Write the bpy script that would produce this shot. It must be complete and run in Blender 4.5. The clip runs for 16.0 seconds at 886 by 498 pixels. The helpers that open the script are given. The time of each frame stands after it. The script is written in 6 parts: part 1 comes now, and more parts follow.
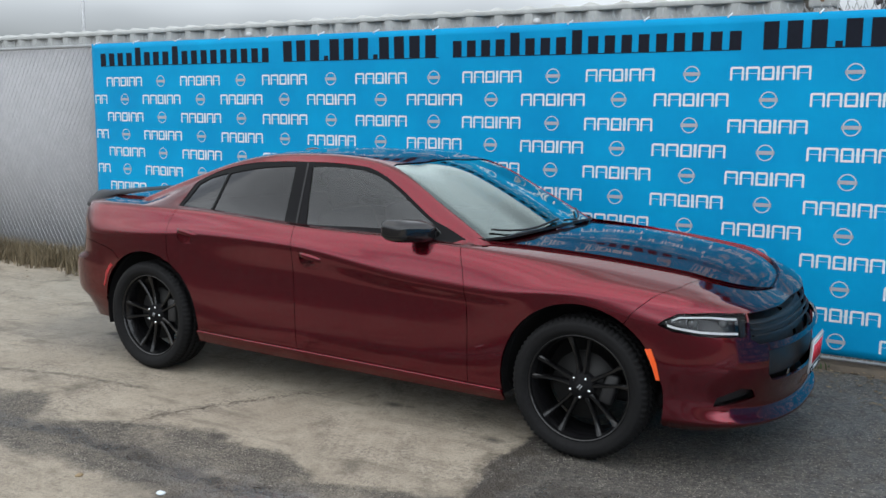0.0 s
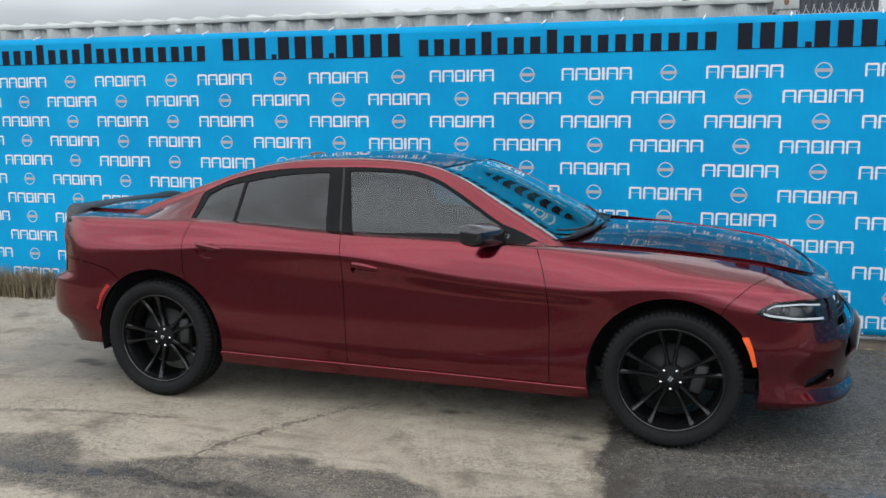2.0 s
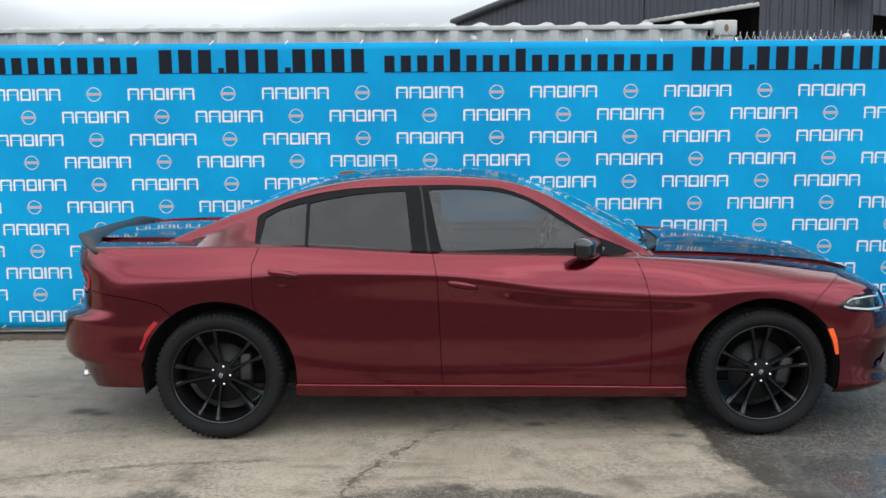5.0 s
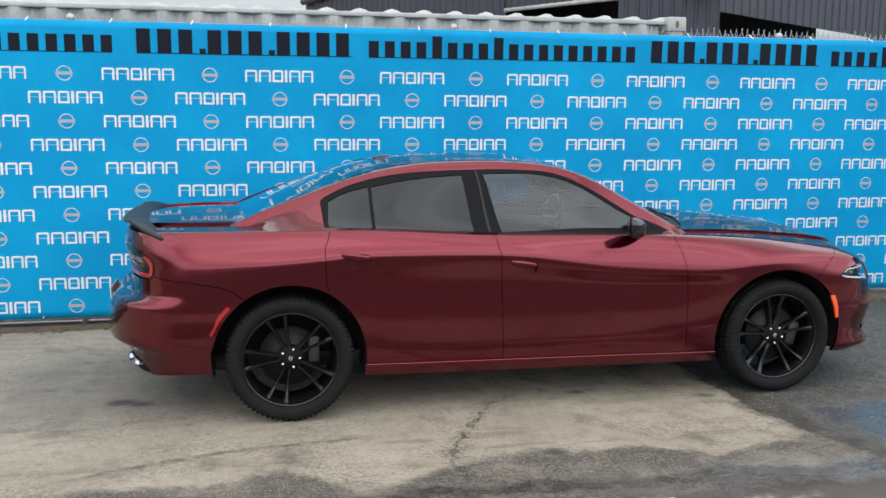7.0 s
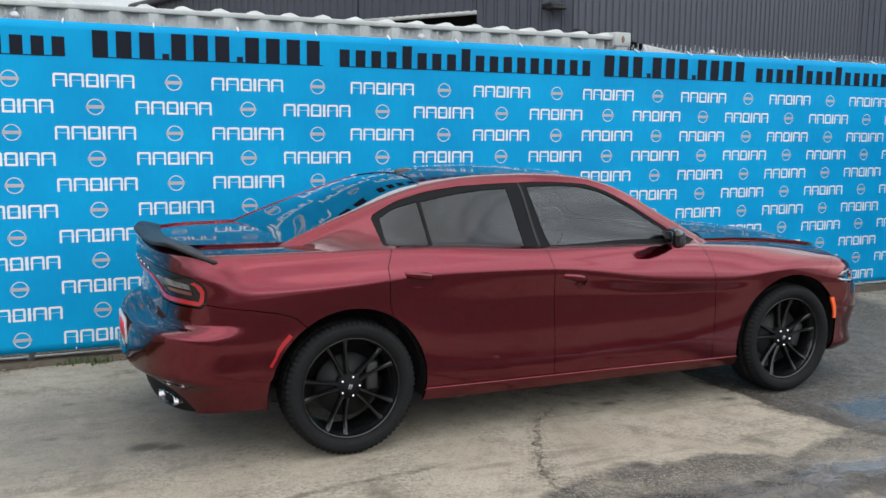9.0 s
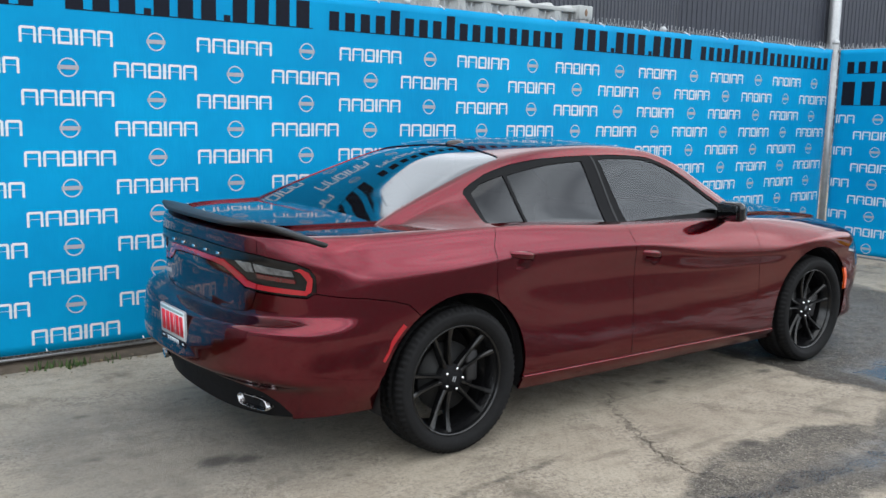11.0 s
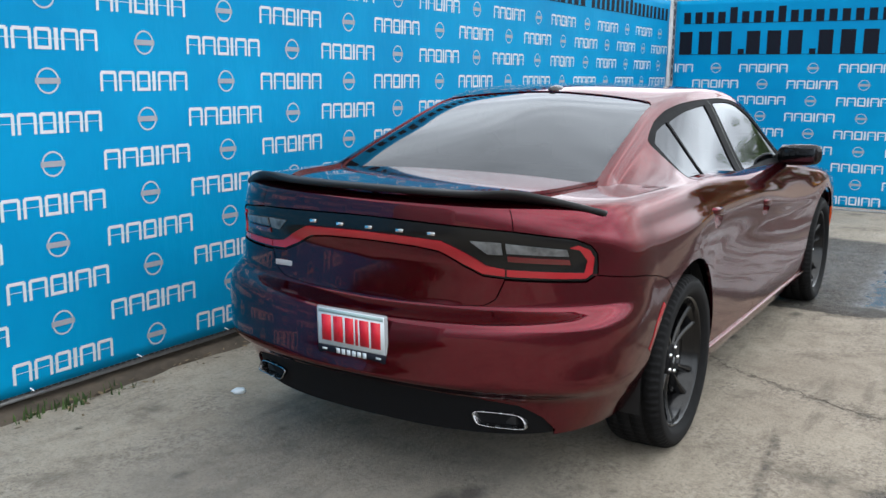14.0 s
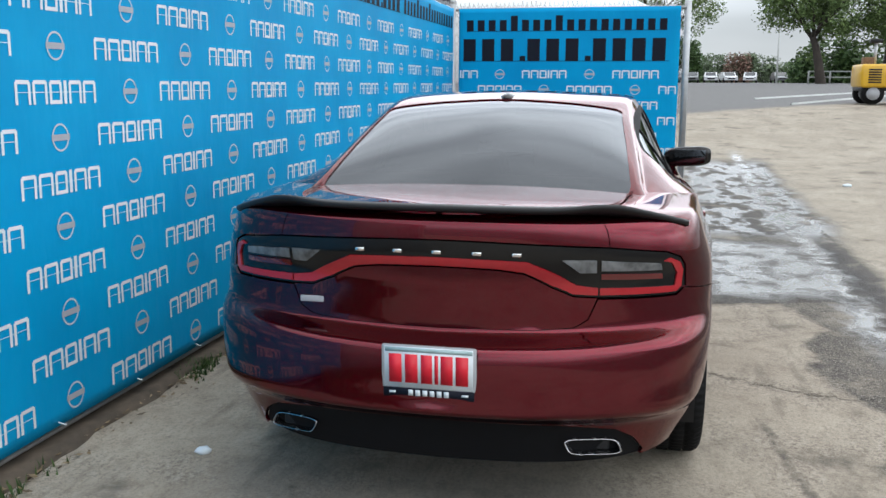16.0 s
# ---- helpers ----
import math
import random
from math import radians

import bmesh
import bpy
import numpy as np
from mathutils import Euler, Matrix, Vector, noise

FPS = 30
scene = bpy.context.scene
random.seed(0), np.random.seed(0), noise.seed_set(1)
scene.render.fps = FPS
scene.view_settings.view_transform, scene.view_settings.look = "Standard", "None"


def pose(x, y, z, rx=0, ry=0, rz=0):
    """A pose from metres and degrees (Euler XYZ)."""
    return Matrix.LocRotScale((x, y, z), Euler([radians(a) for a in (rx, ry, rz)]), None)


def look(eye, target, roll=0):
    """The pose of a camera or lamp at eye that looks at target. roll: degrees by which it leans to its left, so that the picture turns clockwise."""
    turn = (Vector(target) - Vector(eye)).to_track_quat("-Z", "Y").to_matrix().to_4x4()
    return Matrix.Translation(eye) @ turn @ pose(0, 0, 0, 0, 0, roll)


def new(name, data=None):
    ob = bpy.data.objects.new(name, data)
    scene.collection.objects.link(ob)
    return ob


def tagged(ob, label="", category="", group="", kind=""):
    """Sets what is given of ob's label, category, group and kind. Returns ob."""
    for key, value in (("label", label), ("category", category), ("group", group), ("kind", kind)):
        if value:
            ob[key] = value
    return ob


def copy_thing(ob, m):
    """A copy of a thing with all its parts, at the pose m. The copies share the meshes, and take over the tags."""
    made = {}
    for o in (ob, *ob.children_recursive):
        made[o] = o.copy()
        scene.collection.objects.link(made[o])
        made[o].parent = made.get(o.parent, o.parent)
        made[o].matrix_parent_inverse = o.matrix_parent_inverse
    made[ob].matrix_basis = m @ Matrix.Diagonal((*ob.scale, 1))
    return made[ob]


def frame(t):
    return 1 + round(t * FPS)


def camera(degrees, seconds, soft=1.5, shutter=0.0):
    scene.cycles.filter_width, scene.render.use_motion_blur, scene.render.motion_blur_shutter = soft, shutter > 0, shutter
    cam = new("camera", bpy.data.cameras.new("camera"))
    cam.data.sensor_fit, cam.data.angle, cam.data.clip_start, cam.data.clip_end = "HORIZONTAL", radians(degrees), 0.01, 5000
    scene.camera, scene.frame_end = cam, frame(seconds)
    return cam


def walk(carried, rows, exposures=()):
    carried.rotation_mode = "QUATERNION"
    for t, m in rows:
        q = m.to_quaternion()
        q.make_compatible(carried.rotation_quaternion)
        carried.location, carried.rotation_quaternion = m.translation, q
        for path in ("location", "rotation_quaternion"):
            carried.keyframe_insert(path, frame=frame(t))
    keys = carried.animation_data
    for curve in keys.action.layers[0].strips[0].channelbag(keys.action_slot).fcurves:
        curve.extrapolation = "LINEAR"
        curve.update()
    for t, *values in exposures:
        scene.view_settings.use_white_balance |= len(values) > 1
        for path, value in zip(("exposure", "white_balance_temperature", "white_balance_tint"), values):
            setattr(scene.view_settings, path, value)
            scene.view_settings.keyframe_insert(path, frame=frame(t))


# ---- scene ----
cam = camera(51.4, 16.0)
PATH = [
    (0, (3.216, -5.045, 1.681), (2.204, -3.343, 1.403), 0.8),
    (0.5, (2.879, -5.232, 1.713), (1.915, -3.502, 1.432), -0.0),
    (1, (2.538, -5.405, 1.699), (1.701, -3.609, 1.425), 1.6),
    (1.5, (2.201, -5.54, 1.724), (1.483, -3.694, 1.443), 0.2),
    (2, (1.815, -5.594, 1.714), (1.211, -3.709, 1.427), -0.1),
    (2.5, (1.496, -5.746, 1.724), (1.007, -3.829, 1.434), 0.0),
    (3, (1.135, -5.801, 1.729), (0.766, -3.859, 1.421), 0.1),
    (3.5, (0.785, -5.77, 1.739), (0.501, -3.812, 1.444), 0.6),
    (6, (-0.998, -5.985, 1.73), (-0.78, -4.013, 1.478), 0.3),
    (6.5, (-1.368, -5.972, 1.74), (-1.048, -4.015, 1.479), 1.4),
    (7, (-1.754, -5.996, 1.761), (-1.337, -4.062, 1.465), 0.4),
    (7.5, (-2.099, -5.868, 1.751), (-1.564, -3.961, 1.475), -0.1),
    (8, (-2.444, -5.729, 1.741), (-1.799, -3.855, 1.477), 1.3),
    (8.5, (-2.772, -5.597, 1.759), (-2.058, -3.748, 1.487), 0.9),
    (9, (-3.076, -5.357, 1.747), (-2.245, -3.557, 1.48), 0.6),
    (11.5, (-4.394, -3.849, 1.639), (-3.126, -2.332, 1.342), 0.7),
    (12, (-4.545, -3.457, 1.63), (-3.21, -1.996, 1.345), -0.6),
    (12.5, (-4.727, -3.077, 1.599), (-3.282, -1.73, 1.284), -1.2),
    (13, (-4.849, -2.681, 1.557), (-3.319, -1.436, 1.226), -0.4),
    (13.5, (-5.008, -2.309, 1.527), (-3.401, -1.166, 1.191), 0.3),
    (14, (-5.168, -1.945, 1.514), (-3.491, -0.918, 1.146), 0.5),
    (14.5, (-5.244, -1.55, 1.482), (-3.503, -0.64, 1.106), 0.1),
    (15, (-5.401, -1.211, 1.484), (-3.58, -0.464, 1.133), 0.3),
    (15.5, (-5.455, -0.926, 1.496), (-3.572, -0.367, 1.122), 0.5),
    (16, (-5.396, -0.626, 1.517), (-3.471, -0.21, 1.165), 0.2),
]
walk(cam, [(t, look(eye, target, roll)) for t, eye, target, roll in PATH],
     exposures=((0.0, 0.10, 6600, 7), (4.0, 0.31, 6720, 7), (8.0, 0.32, 6720, 7), (12.0, 0.31, 6550, 7), (16.0, 0.25, 6550, 7)))

# ---- light ----
SUN_EL, SUN_ROT = 64.0, 205.0
world = bpy.data.worlds.new("overcast_sky")
scene.world = world
world.use_nodes = True
wn, wl = world.node_tree.nodes, world.node_tree.links
wn.clear()
w_out = wn.new("ShaderNodeOutputWorld")
w_sky = wn.new("ShaderNodeTexSky")
w_sky.sky_type = "NISHITA"
w_sky.sun_disc = False
w_sky.sun_elevation, w_sky.sun_rotation = radians(SUN_EL), radians(SUN_ROT)
w_bg1, w_bg2, w_mix = wn.new("ShaderNodeBackground"), wn.new("ShaderNodeBackground"), wn.new("ShaderNodeMixShader")
w_bg1.inputs[1].default_value = 0.10
w_co, w_map = wn.new("ShaderNodeTexCoord"), wn.new("ShaderNodeMapping")
w_map.inputs["Scale"].default_value = (1.0, 1.0, 4.5)
w_n = wn.new("ShaderNodeTexNoise")
w_n.inputs["Scale"].default_value, w_n.inputs["Detail"].default_value, w_n.inputs["Roughness"].default_value = 1.9, 3.0, 0.5
w_r = wn.new("ShaderNodeValToRGB")
w_r.color_ramp.elements[0].position, w_r.color_ramp.elements[1].position = 0.36, 0.64
w_r.color_ramp.elements[0].color, w_r.color_ramp.elements[1].color = (0.46, 0.49, 0.545, 1), (0.87, 0.925, 1.01, 1)
wl.new(w_co.outputs["Generated"], w_map.inputs[0])
wl.new(w_map.outputs[0], w_n.inputs["Vector"])
wl.new(w_n.outputs[0], w_r.inputs[0])
wl.new(w_sky.outputs[0], w_bg1.inputs[0])
w_sep, w_el = wn.new("ShaderNodeSeparateXYZ"), wn.new("ShaderNodeValToRGB")
for stop in range(3):
    w_el.color_ramp.elements.new(0.5)
for el, (at_z, glow) in zip(w_el.color_ramp.elements, ((0.065, 0.41), (0.185, 1.95), (0.50, 1.95), (0.82, 1.40), (1.0, 1.40))):
    el.position, el.color = at_z, (glow, glow, glow, 1)
wl.new(w_co.outputs["Generated"], w_sep.inputs[0])
wl.new(w_sep.outputs[2], w_el.inputs[0])
w_side, w_glow = wn.new("ShaderNodeMapRange"), wn.new("ShaderNodeMath")
w_side.inputs["From Min"].default_value, w_side.inputs["From Max"].default_value = -0.3, 1.0
w_side.inputs["To Min"].default_value, w_side.inputs["To Max"].default_value = 1.75, 1.02
wl.new(w_sep.outputs[1], w_side.inputs[0])
w_glow.operation = "MULTIPLY"
wl.new(w_el.outputs[0], w_glow.inputs[0])
wl.new(w_side.outputs[0], w_glow.inputs[1])
w_east, w_all = wn.new("ShaderNodeMapRange"), wn.new("ShaderNodeMath")
w_east.inputs["From Min"].default_value, w_east.inputs["From Max"].default_value = -1.0, 1.0
w_east.inputs["To Min"].default_value, w_east.inputs["To Max"].default_value = 0.68, 1.06
wl.new(w_sep.outputs[0], w_east.inputs[0])
w_all.operation = "MULTIPLY"
wl.new(w_glow.outputs[0], w_all.inputs[0])
wl.new(w_east.outputs[0], w_all.inputs[1])
wl.new(w_all.outputs[0], w_bg2.inputs[1])
wl.new(w_r.outputs[0], w_bg2.inputs[0])
w_mix.inputs[0].default_value = 0.88
wl.new(w_bg1.outputs[0], w_mix.inputs[1])
wl.new(w_bg2.outputs[0], w_mix.inputs[2])
wl.new(w_mix.outputs[0], w_out.inputs[0])
sun = new("sun", bpy.data.lights.new("sun", "SUN"))
sun.data.energy, sun.data.angle, sun.data.color = 0.7, radians(80), (1.0, 0.96, 0.9)
sun.matrix_world = pose(0, 0, 30, 90 - SUN_EL, 0, 180 - SUN_ROT)

# ---- materials ----


class Mat:
    """A node material under construction: n() adds a node, and sockets are linked by name."""

    def __init__(self, name):
        self.m = bpy.data.materials.new(name)
        self.m.use_nodes = True
        self.t = self.m.node_tree
        self.b = self.t.nodes["Principled BSDF"]

    def n(self, kind, ins=None, **props):
        node = self.t.nodes.new("ShaderNode" + kind)
        for k, v in props.items():
            setattr_safe(node, k, v)
        for k, v in (ins or {}).items():
            self.put(node.inputs[k], v)
        return node

    def put(self, sock, v):
        if isinstance(v, bpy.types.Node):
            v = v.outputs[0]
        if isinstance(v, bpy.types.NodeSocket):
            self.t.links.new(v, sock)
        else:
            sock.default_value = v

    def set(self, **ins):
        for k, v in ins.items():
            self.put(self.b.inputs[k.replace("_", " ")], v)
        return self

    def pos(self):
        return self.n("NewGeometry").outputs["Position"]

    def noise(self, scale, detail=4.0, rough=0.55, vec=None, stretch=None):
        vec = vec or self.pos()
        if stretch:
            vec = self.n("Mapping", {0: vec, "Scale": stretch})
        return self.n("TexNoise", {"Vector": vec, "Scale": scale, "Detail": detail, "Roughness": rough})

    def ramp(self, fac, *stops):
        r = self.n("ValToRGB", {0: fac})
        e = r.color_ramp.elements
        while len(e) < len(stops):
            e.new(0.5)
        for el, (p, c) in zip(e, stops):
            el.position = p
            el.color = (c, c, c, 1) if isinstance(c, (int, float)) else (*c, 1)
        return r

    def math(self, op, a, b=0.0, c=0.0, clamp=False):
        m = self.n("Math", {0: a, 1: b, 2: c})
        m.operation, m.use_clamp = op, clamp
        return m

    def mix(self, fac, a, b, blend="MIX"):
        m = self.t.nodes.new("ShaderNodeMix")
        m.data_type, m.blend_type = "RGBA", blend
        for sock, v in ((m.inputs[0], fac), (m.inputs[6], a), (m.inputs[7], b)):
            if isinstance(v, tuple) and len(v) == 3:
                v = (*v, 1)
            self.put(sock, v)
        return m.outputs[2]

    def bump(self, height, strength=0.3, distance=0.01):
        self.put(self.b.inputs["Normal"], self.n("Bump", {"Height": height, "Strength": strength, "Distance": distance}))
        return self


def setattr_safe(node, k, v):
    if k == "operation":
        node.operation = v


def plain(name, color, rough=0.5, metal=0.0, coat=0.0, grain=0.12, scale=30.0, bump=0.0, **more):
    """A surface of one colour with slight variation at two scales."""
    m = Mat(name)
    f = m.math("ADD", m.math("MULTIPLY", m.noise(scale, 5), 0.6), m.math("MULTIPLY", m.noise(scale * 0.12, 3), 0.4))
    lo, hi = [tuple(c * k for c in color) for k in (1 - grain * 1.6, 1 + grain * 1.6)]
    m.set(Base_Color=m.ramp(f, (0.3, lo), (0.7, hi)), Roughness=m.ramp(f, (0.3, max(rough - 0.06, 0.02)), (0.7, min(rough + 0.06, 1))), Metallic=metal, Coat_Weight=coat, Coat_Roughness=0.03, **more)
    if bump:
        m.bump(f, bump, 0.004)
    return m.m


def paint_material():
    m = Mat("dark_red_pearl_paint")
    flake = m.noise(900.0, 2)
    dust = m.noise(3.0, 5)
    m.set(Base_Color=m.mix(m.ramp(flake, (0.35, 0.0), (0.7, 1.0)), (0.084, 0.0010, 0.0066), (0.190, 0.0035, 0.0180)), Metallic=0.95, Specular_Tint=(0.42, 0.05, 0.075, 1.0),
          Roughness=0.18, Coat_Weight=1.0, Coat_Roughness=m.ramp(dust, (0.35, 0.01), (0.75, 0.045)), Coat_IOR=1.47)
    return m.m


def banner_material():
    m = Mat("blue_printed_vinyl")
    big, fine, weave = m.noise(1.6, 4), m.noise(9.0, 5, stretch=(1, 1, 0.35)), m.noise(240.0, 2)
    m.set(Base_Color=m.mix(m.ramp(big, (0.35, 0.0), (0.7, 1.0)), (0.0, 0.252, 0.515), (0.0, 0.306, 0.585)), Roughness=0.6, Specular_IOR_Level=0.12)
    m.bump(m.math("ADD", m.math("MULTIPLY", fine, 1.0), m.math("MULTIPLY", weave, 0.05)), 0.35, 0.02)
    return m.m


def ground_material():
    m = Mat("concrete_and_worn_asphalt")
    p = m.pos()
    xyz = m.n("SeparateXYZ", {0: p})
    x, y = xyz.outputs[0], xyz.outputs[1]

    def add(a, b):
        return m.math("ADD", a, b)

    def mul(a, b, clamp=False):
        return m.math("MULTIPLY", a, b, clamp=clamp)

    def sub(a, b):
        return m.math("SUBTRACT", a, b)

    def signed(n, k):
        return m.math("MULTIPLY_ADD", n, 2 * k, -k)

    w1, w2, w3 = m.noise(0.9, 3, 0.5), m.noise(3.2, 6, 0.62), m.noise(14.0, 5, 0.65)
    warp = add(add(signed(w1, 0.9), signed(w2, 0.38)), signed(w3, 0.10))
    small = add(signed(w2, 0.38), signed(w3, 0.12))
    def along(v, lo, hi, out, *stops):
        """A curve of straight pieces: out at v, for stops of (v, out)."""
        o0, o1 = out
        f = m.math("DIVIDE", sub(v, lo), hi - lo, clamp=True)
        return m.math("MULTIPLY_ADD", m.ramp(f, *[((p - lo) / (hi - lo), (c - o0) / (o1 - o0)) for p, c in stops]), o1 - o0, o0)

    fray = add(signed(w2, 0.10), signed(w3, 0.07))
    # asphalt ahead of the car, up to the edge of the slab
    lip_x = along(y, -2.6, 0.0, (1.0, 1.6), (-2.6, 1.50), (-1.62, 1.30), (-1.25, 1.20), (-0.7, 1.185), (0.0, 1.17))
    front = mul(sub(add(x, mul(fray, 0.55)), lip_x), 34.0, True)
    end = mul(sub(add(4.6, mul(y, 0.25)), add(x, mul(warp, 0.3))), 5.0, True)
    south = mul(sub(add(y, mul(fray, 0.8)), -2.48), 9.0, True)
    front = mul(mul(front, end), south)
    # worn band on the open side of the car
    lip_y = along(x, -3.0, 1.4, (-2.0, -1.4), (-3.0, -1.60), (-2.0, -1.70), (-1.6, -1.58), (-1.3, -1.84), (-1.1, -1.85), (-0.9, -1.73), (-0.6, -1.60), (-0.28, -1.52), (0.0, -1.61), (0.35, -1.60), (0.60, -1.77), (0.8, -1.74), (1.25, -1.60), (1.4, -1.60))
    band = mul(mul(sub(lip_y, add(y, mul(fray, 1.1))), 15.0, True), mul(sub(add(y, mul(small, 0.5)), -2.36), 9.0, True))
    band = mul(band, mul(mul(add(add(x, mul(warp, 0.8)), 3.0), 2.0, True), mul(sub(5.0, x), 2.0, True)))
    band = mul(band, m.ramp(m.noise(2.4, 7, 0.7), (0.36, 0.40), (0.54, 1.0)))
    # open yard: guessed dark asphalt out of view, added to darken the car's reflections
    yard = mul(mul(sub(-3.1, add(y, mul(warp, 0.3))), 3.0, True), mul(sub(sub(-2.35, mul(x, 0.26)), y), 3.0, True))
    dark = m.math("MAXIMUM", m.math("MAXIMUM", front, band), yard)
    fine = m.noise(70.0, 6, 0.75)
    mid = m.noise(9.0, 8, 0.72)
    grit = m.n("TexVoronoi", {"Vector": p, "Scale": 85.0})
    agg = m.n("TexVoronoi", {"Vector": p, "Scale": 80.0})
    # concrete: mottled, with pits, tyre marks and stains
    conc = m.ramp(m.noise(1.1, 9, 0.68), (0.30, (0.255, 0.214, 0.164)), (0.70, (0.405, 0.352, 0.277)))
    conc = m.mix(m.ramp(mid, (0.30, 0.55), (0.52, 0.0)), conc.outputs[0], (0.140, 0.114, 0.086))
    conc = m.mix(m.ramp(fine, (0.36, 0.6), (0.49, 0.0)), conc, (0.143, 0.120, 0.096))
    conc = m.mix(m.ramp(fine, (0.55, 0.0), (0.69, 0.5)), conc, (0.424, 0.374, 0.300))
    gravel = m.noise(34.0, 4, 0.8)
    loose = m.ramp(m.noise(1.9, 6, 0.7), (0.46, 0.12), (0.60, 0.85))
    conc = m.mix(mul(loose, m.ramp(gravel, (0.41, 0.75), (0.485, 0.0))), conc, (0.125, 0.103, 0.085))
    conc = m.mix(mul(loose, m.ramp(gravel, (0.525, 0.0), (0.61, 0.6))), conc, (0.418, 0.370, 0.314))
    pits = mul(m.ramp(grit.outputs["Distance"], (0.10, 1.0), (0.22, 0.0)), m.ramp(w2, (0.50, 0.0), (0.62, 0.9)))
    conc = m.mix(pits, conc, (0.059, 0.047, 0.035))
    dirt = m.ramp(m.noise(1.7, 9, 0.7), (0.54, 0.0), (0.66, 0.8))
    conc = m.mix(dirt, conc, (0.105, 0.087, 0.067))
    streak = m.ramp(m.noise(1.4, 8, 0.66, stretch=(0.55, 3.2, 1)), (0.56, 0.0), (0.64, 0.38))
    streak = mul(streak, mul(sub(5.0, x), 0.5, True))
    conc = m.mix(streak, conc, (0.085, 0.071, 0.055))
    # grey patch where cars are parked: old oil plus the car's painted shadow
    stain_shade = mul(mul(sub(0.95, m.math("ABSOLUTE", add(add(x, 2.65), mul(warp, 0.5)))), 2.2, True), mul(sub(1.0, m.math("ABSOLUTE", add(sub(y, 0.05), mul(warp, 0.4)))), 2.0, True))
    conc = m.mix(mul(stain_shade, 0.55), conc, m.ramp(mid, (0.3, (0.105, 0.098, 0.088)), (0.7, (0.150, 0.141, 0.128))).outputs[0])
    # cracks
    def crack(along, across, at, k, lo, hi, width):
        d = m.math("ABSOLUTE", add(sub(across, at), add(mul(along, k), mul(small, 0.42))))
        c = mul(sub(width, d), 160.0, True)
        return mul(c, mul(mul(sub(along, lo), 30.0, True), mul(sub(hi, along), 30.0, True)))
    line_x = along(y, -2.0, -0.4, (-0.9, 0.1), (-2.0, -0.73), (-1.6, -0.75), (-1.4, -0.665), (-1.15, -0.55), (-0.98, -0.46), (-0.75, -0.30), (-0.55, -0.08), (-0.4, 0.02))
    d_line = m.math("ABSOLUTE", add(sub(x, line_x), mul(add(signed(w3, 0.10), signed(w2, 0.05)), 1.0)))
    in_line = mul(mul(add(y, 1.95), 30.0, True), mul(sub(-0.5, y), 6.0, True))
    cracks = mul(mul(sub(0.011, d_line), 130.0, True), in_line)
    crumble = mul(mul(sub(0.10, d_line), 12.0, True), mul(in_line, m.ramp(gravel, (0.44, 0.55), (0.50, 0.0))))
    conc = m.mix(crumble, conc, (0.075, 0.062, 0.048))
    rub = m.math("ABSOLUTE", add(sub(y, along(x, -2.7, -1.0, (-1.6, -1.1), (-2.7, -1.56), (-2.42, -1.45), (-1.89, -1.285), (-1.0, -1.19))), mul(signed(w3, 0.10), 0.6)))
    rub = mul(mul(mul(sub(0.034, rub), 40.0, True), mul(mul(add(x, 2.8), 3.0, True), mul(sub(-1.05, x), 6.0, True))), m.ramp(mid, (0.40, 0.15), (0.55, 1.0)))
    conc = m.mix(mul(rub, 0.75), conc, (0.07, 0.058, 0.046))
    cracks = m.math("MAXIMUM", cracks, crack(y, x, 10.4, 0.55, -14.0, -1.5, 0.02))
    conc = m.mix(mul(cracks, 0.42), conc, (0.059, 0.047, 0.035))
    # asphalt: stones in tar, worn paler in places
    asph = m.ramp(agg.outputs["Color"], (0.1, (0.040, 0.035, 0.030)), (0.9, (0.235, 0.208, 0.172)))
    asph = m.mix(m.ramp(mid, (0.32, 0.75), (0.60, 0.0)), asph.outputs[0], (0.032, 0.030, 0.028))
    asph = m.mix(m.ramp(w2, (0.50, 0.0), (0.68, 0.55)), asph, (0.160, 0.144, 0.124))
    asph = m.mix(m.ramp(gravel, (0.41, 0.8), (0.485, 0.0)), asph, (0.022, 0.020, 0.019))
    asph = m.mix(m.ramp(gravel, (0.535, 0.0), (0.61, 0.65)), asph, (0.21, 0.19, 0.165))
    col = m.mix(mul(dark, 0.95), conc, asph)
    col = m.mix(mul(band, 0.45), col, (0.098, 0.083, 0.066))
    col = m.mix(mul(front, 0.32), col, (0.026, 0.024, 0.023))
    # loose grit: pale and dark grains
    sp = m.n("TexVoronoi", {"Vector": p, "Scale": 120.0})
    sp_r = m.n("SeparateColor", {0: sp.outputs["Color"]})
    core = m.ramp(sp.outputs["Distance"], (0.30, 1.0), (0.50, 0.0))
    pale = mul(mul(m.ramp(sp_r.outputs[0], (0.80, 0.0), (0.84, 1.0)), core), add(mul(dark, 0.55), mul(loose, 0.35)))
    deep = mul(mul(m.ramp(sp_r.outputs[1], (0.78, 0.0), (0.84, 1.0)), core), add(mul(dark, 0.55), mul(loose, 0.55)))
    col = m.mix(pale, col, (0.46, 0.42, 0.36))
    col = m.mix(deep, col, (0.030, 0.026, 0.022))
    # crumbled, soaked rim of the slab
    rim = mul(sub(0.16, m.math("ABSOLUTE", sub(add(x, mul(small, 0.5)), add(lip_x, 0.10)))), 9.0, True)
    rim = mul(mul(rim, south), m.ramp(m.noise(7.0, 6, 0.7), (0.42, 0.0), (0.54, 0.85)))
    col = m.mix(rim, col, (0.040, 0.031, 0.022))
    # oil spots
    spots = 0.0
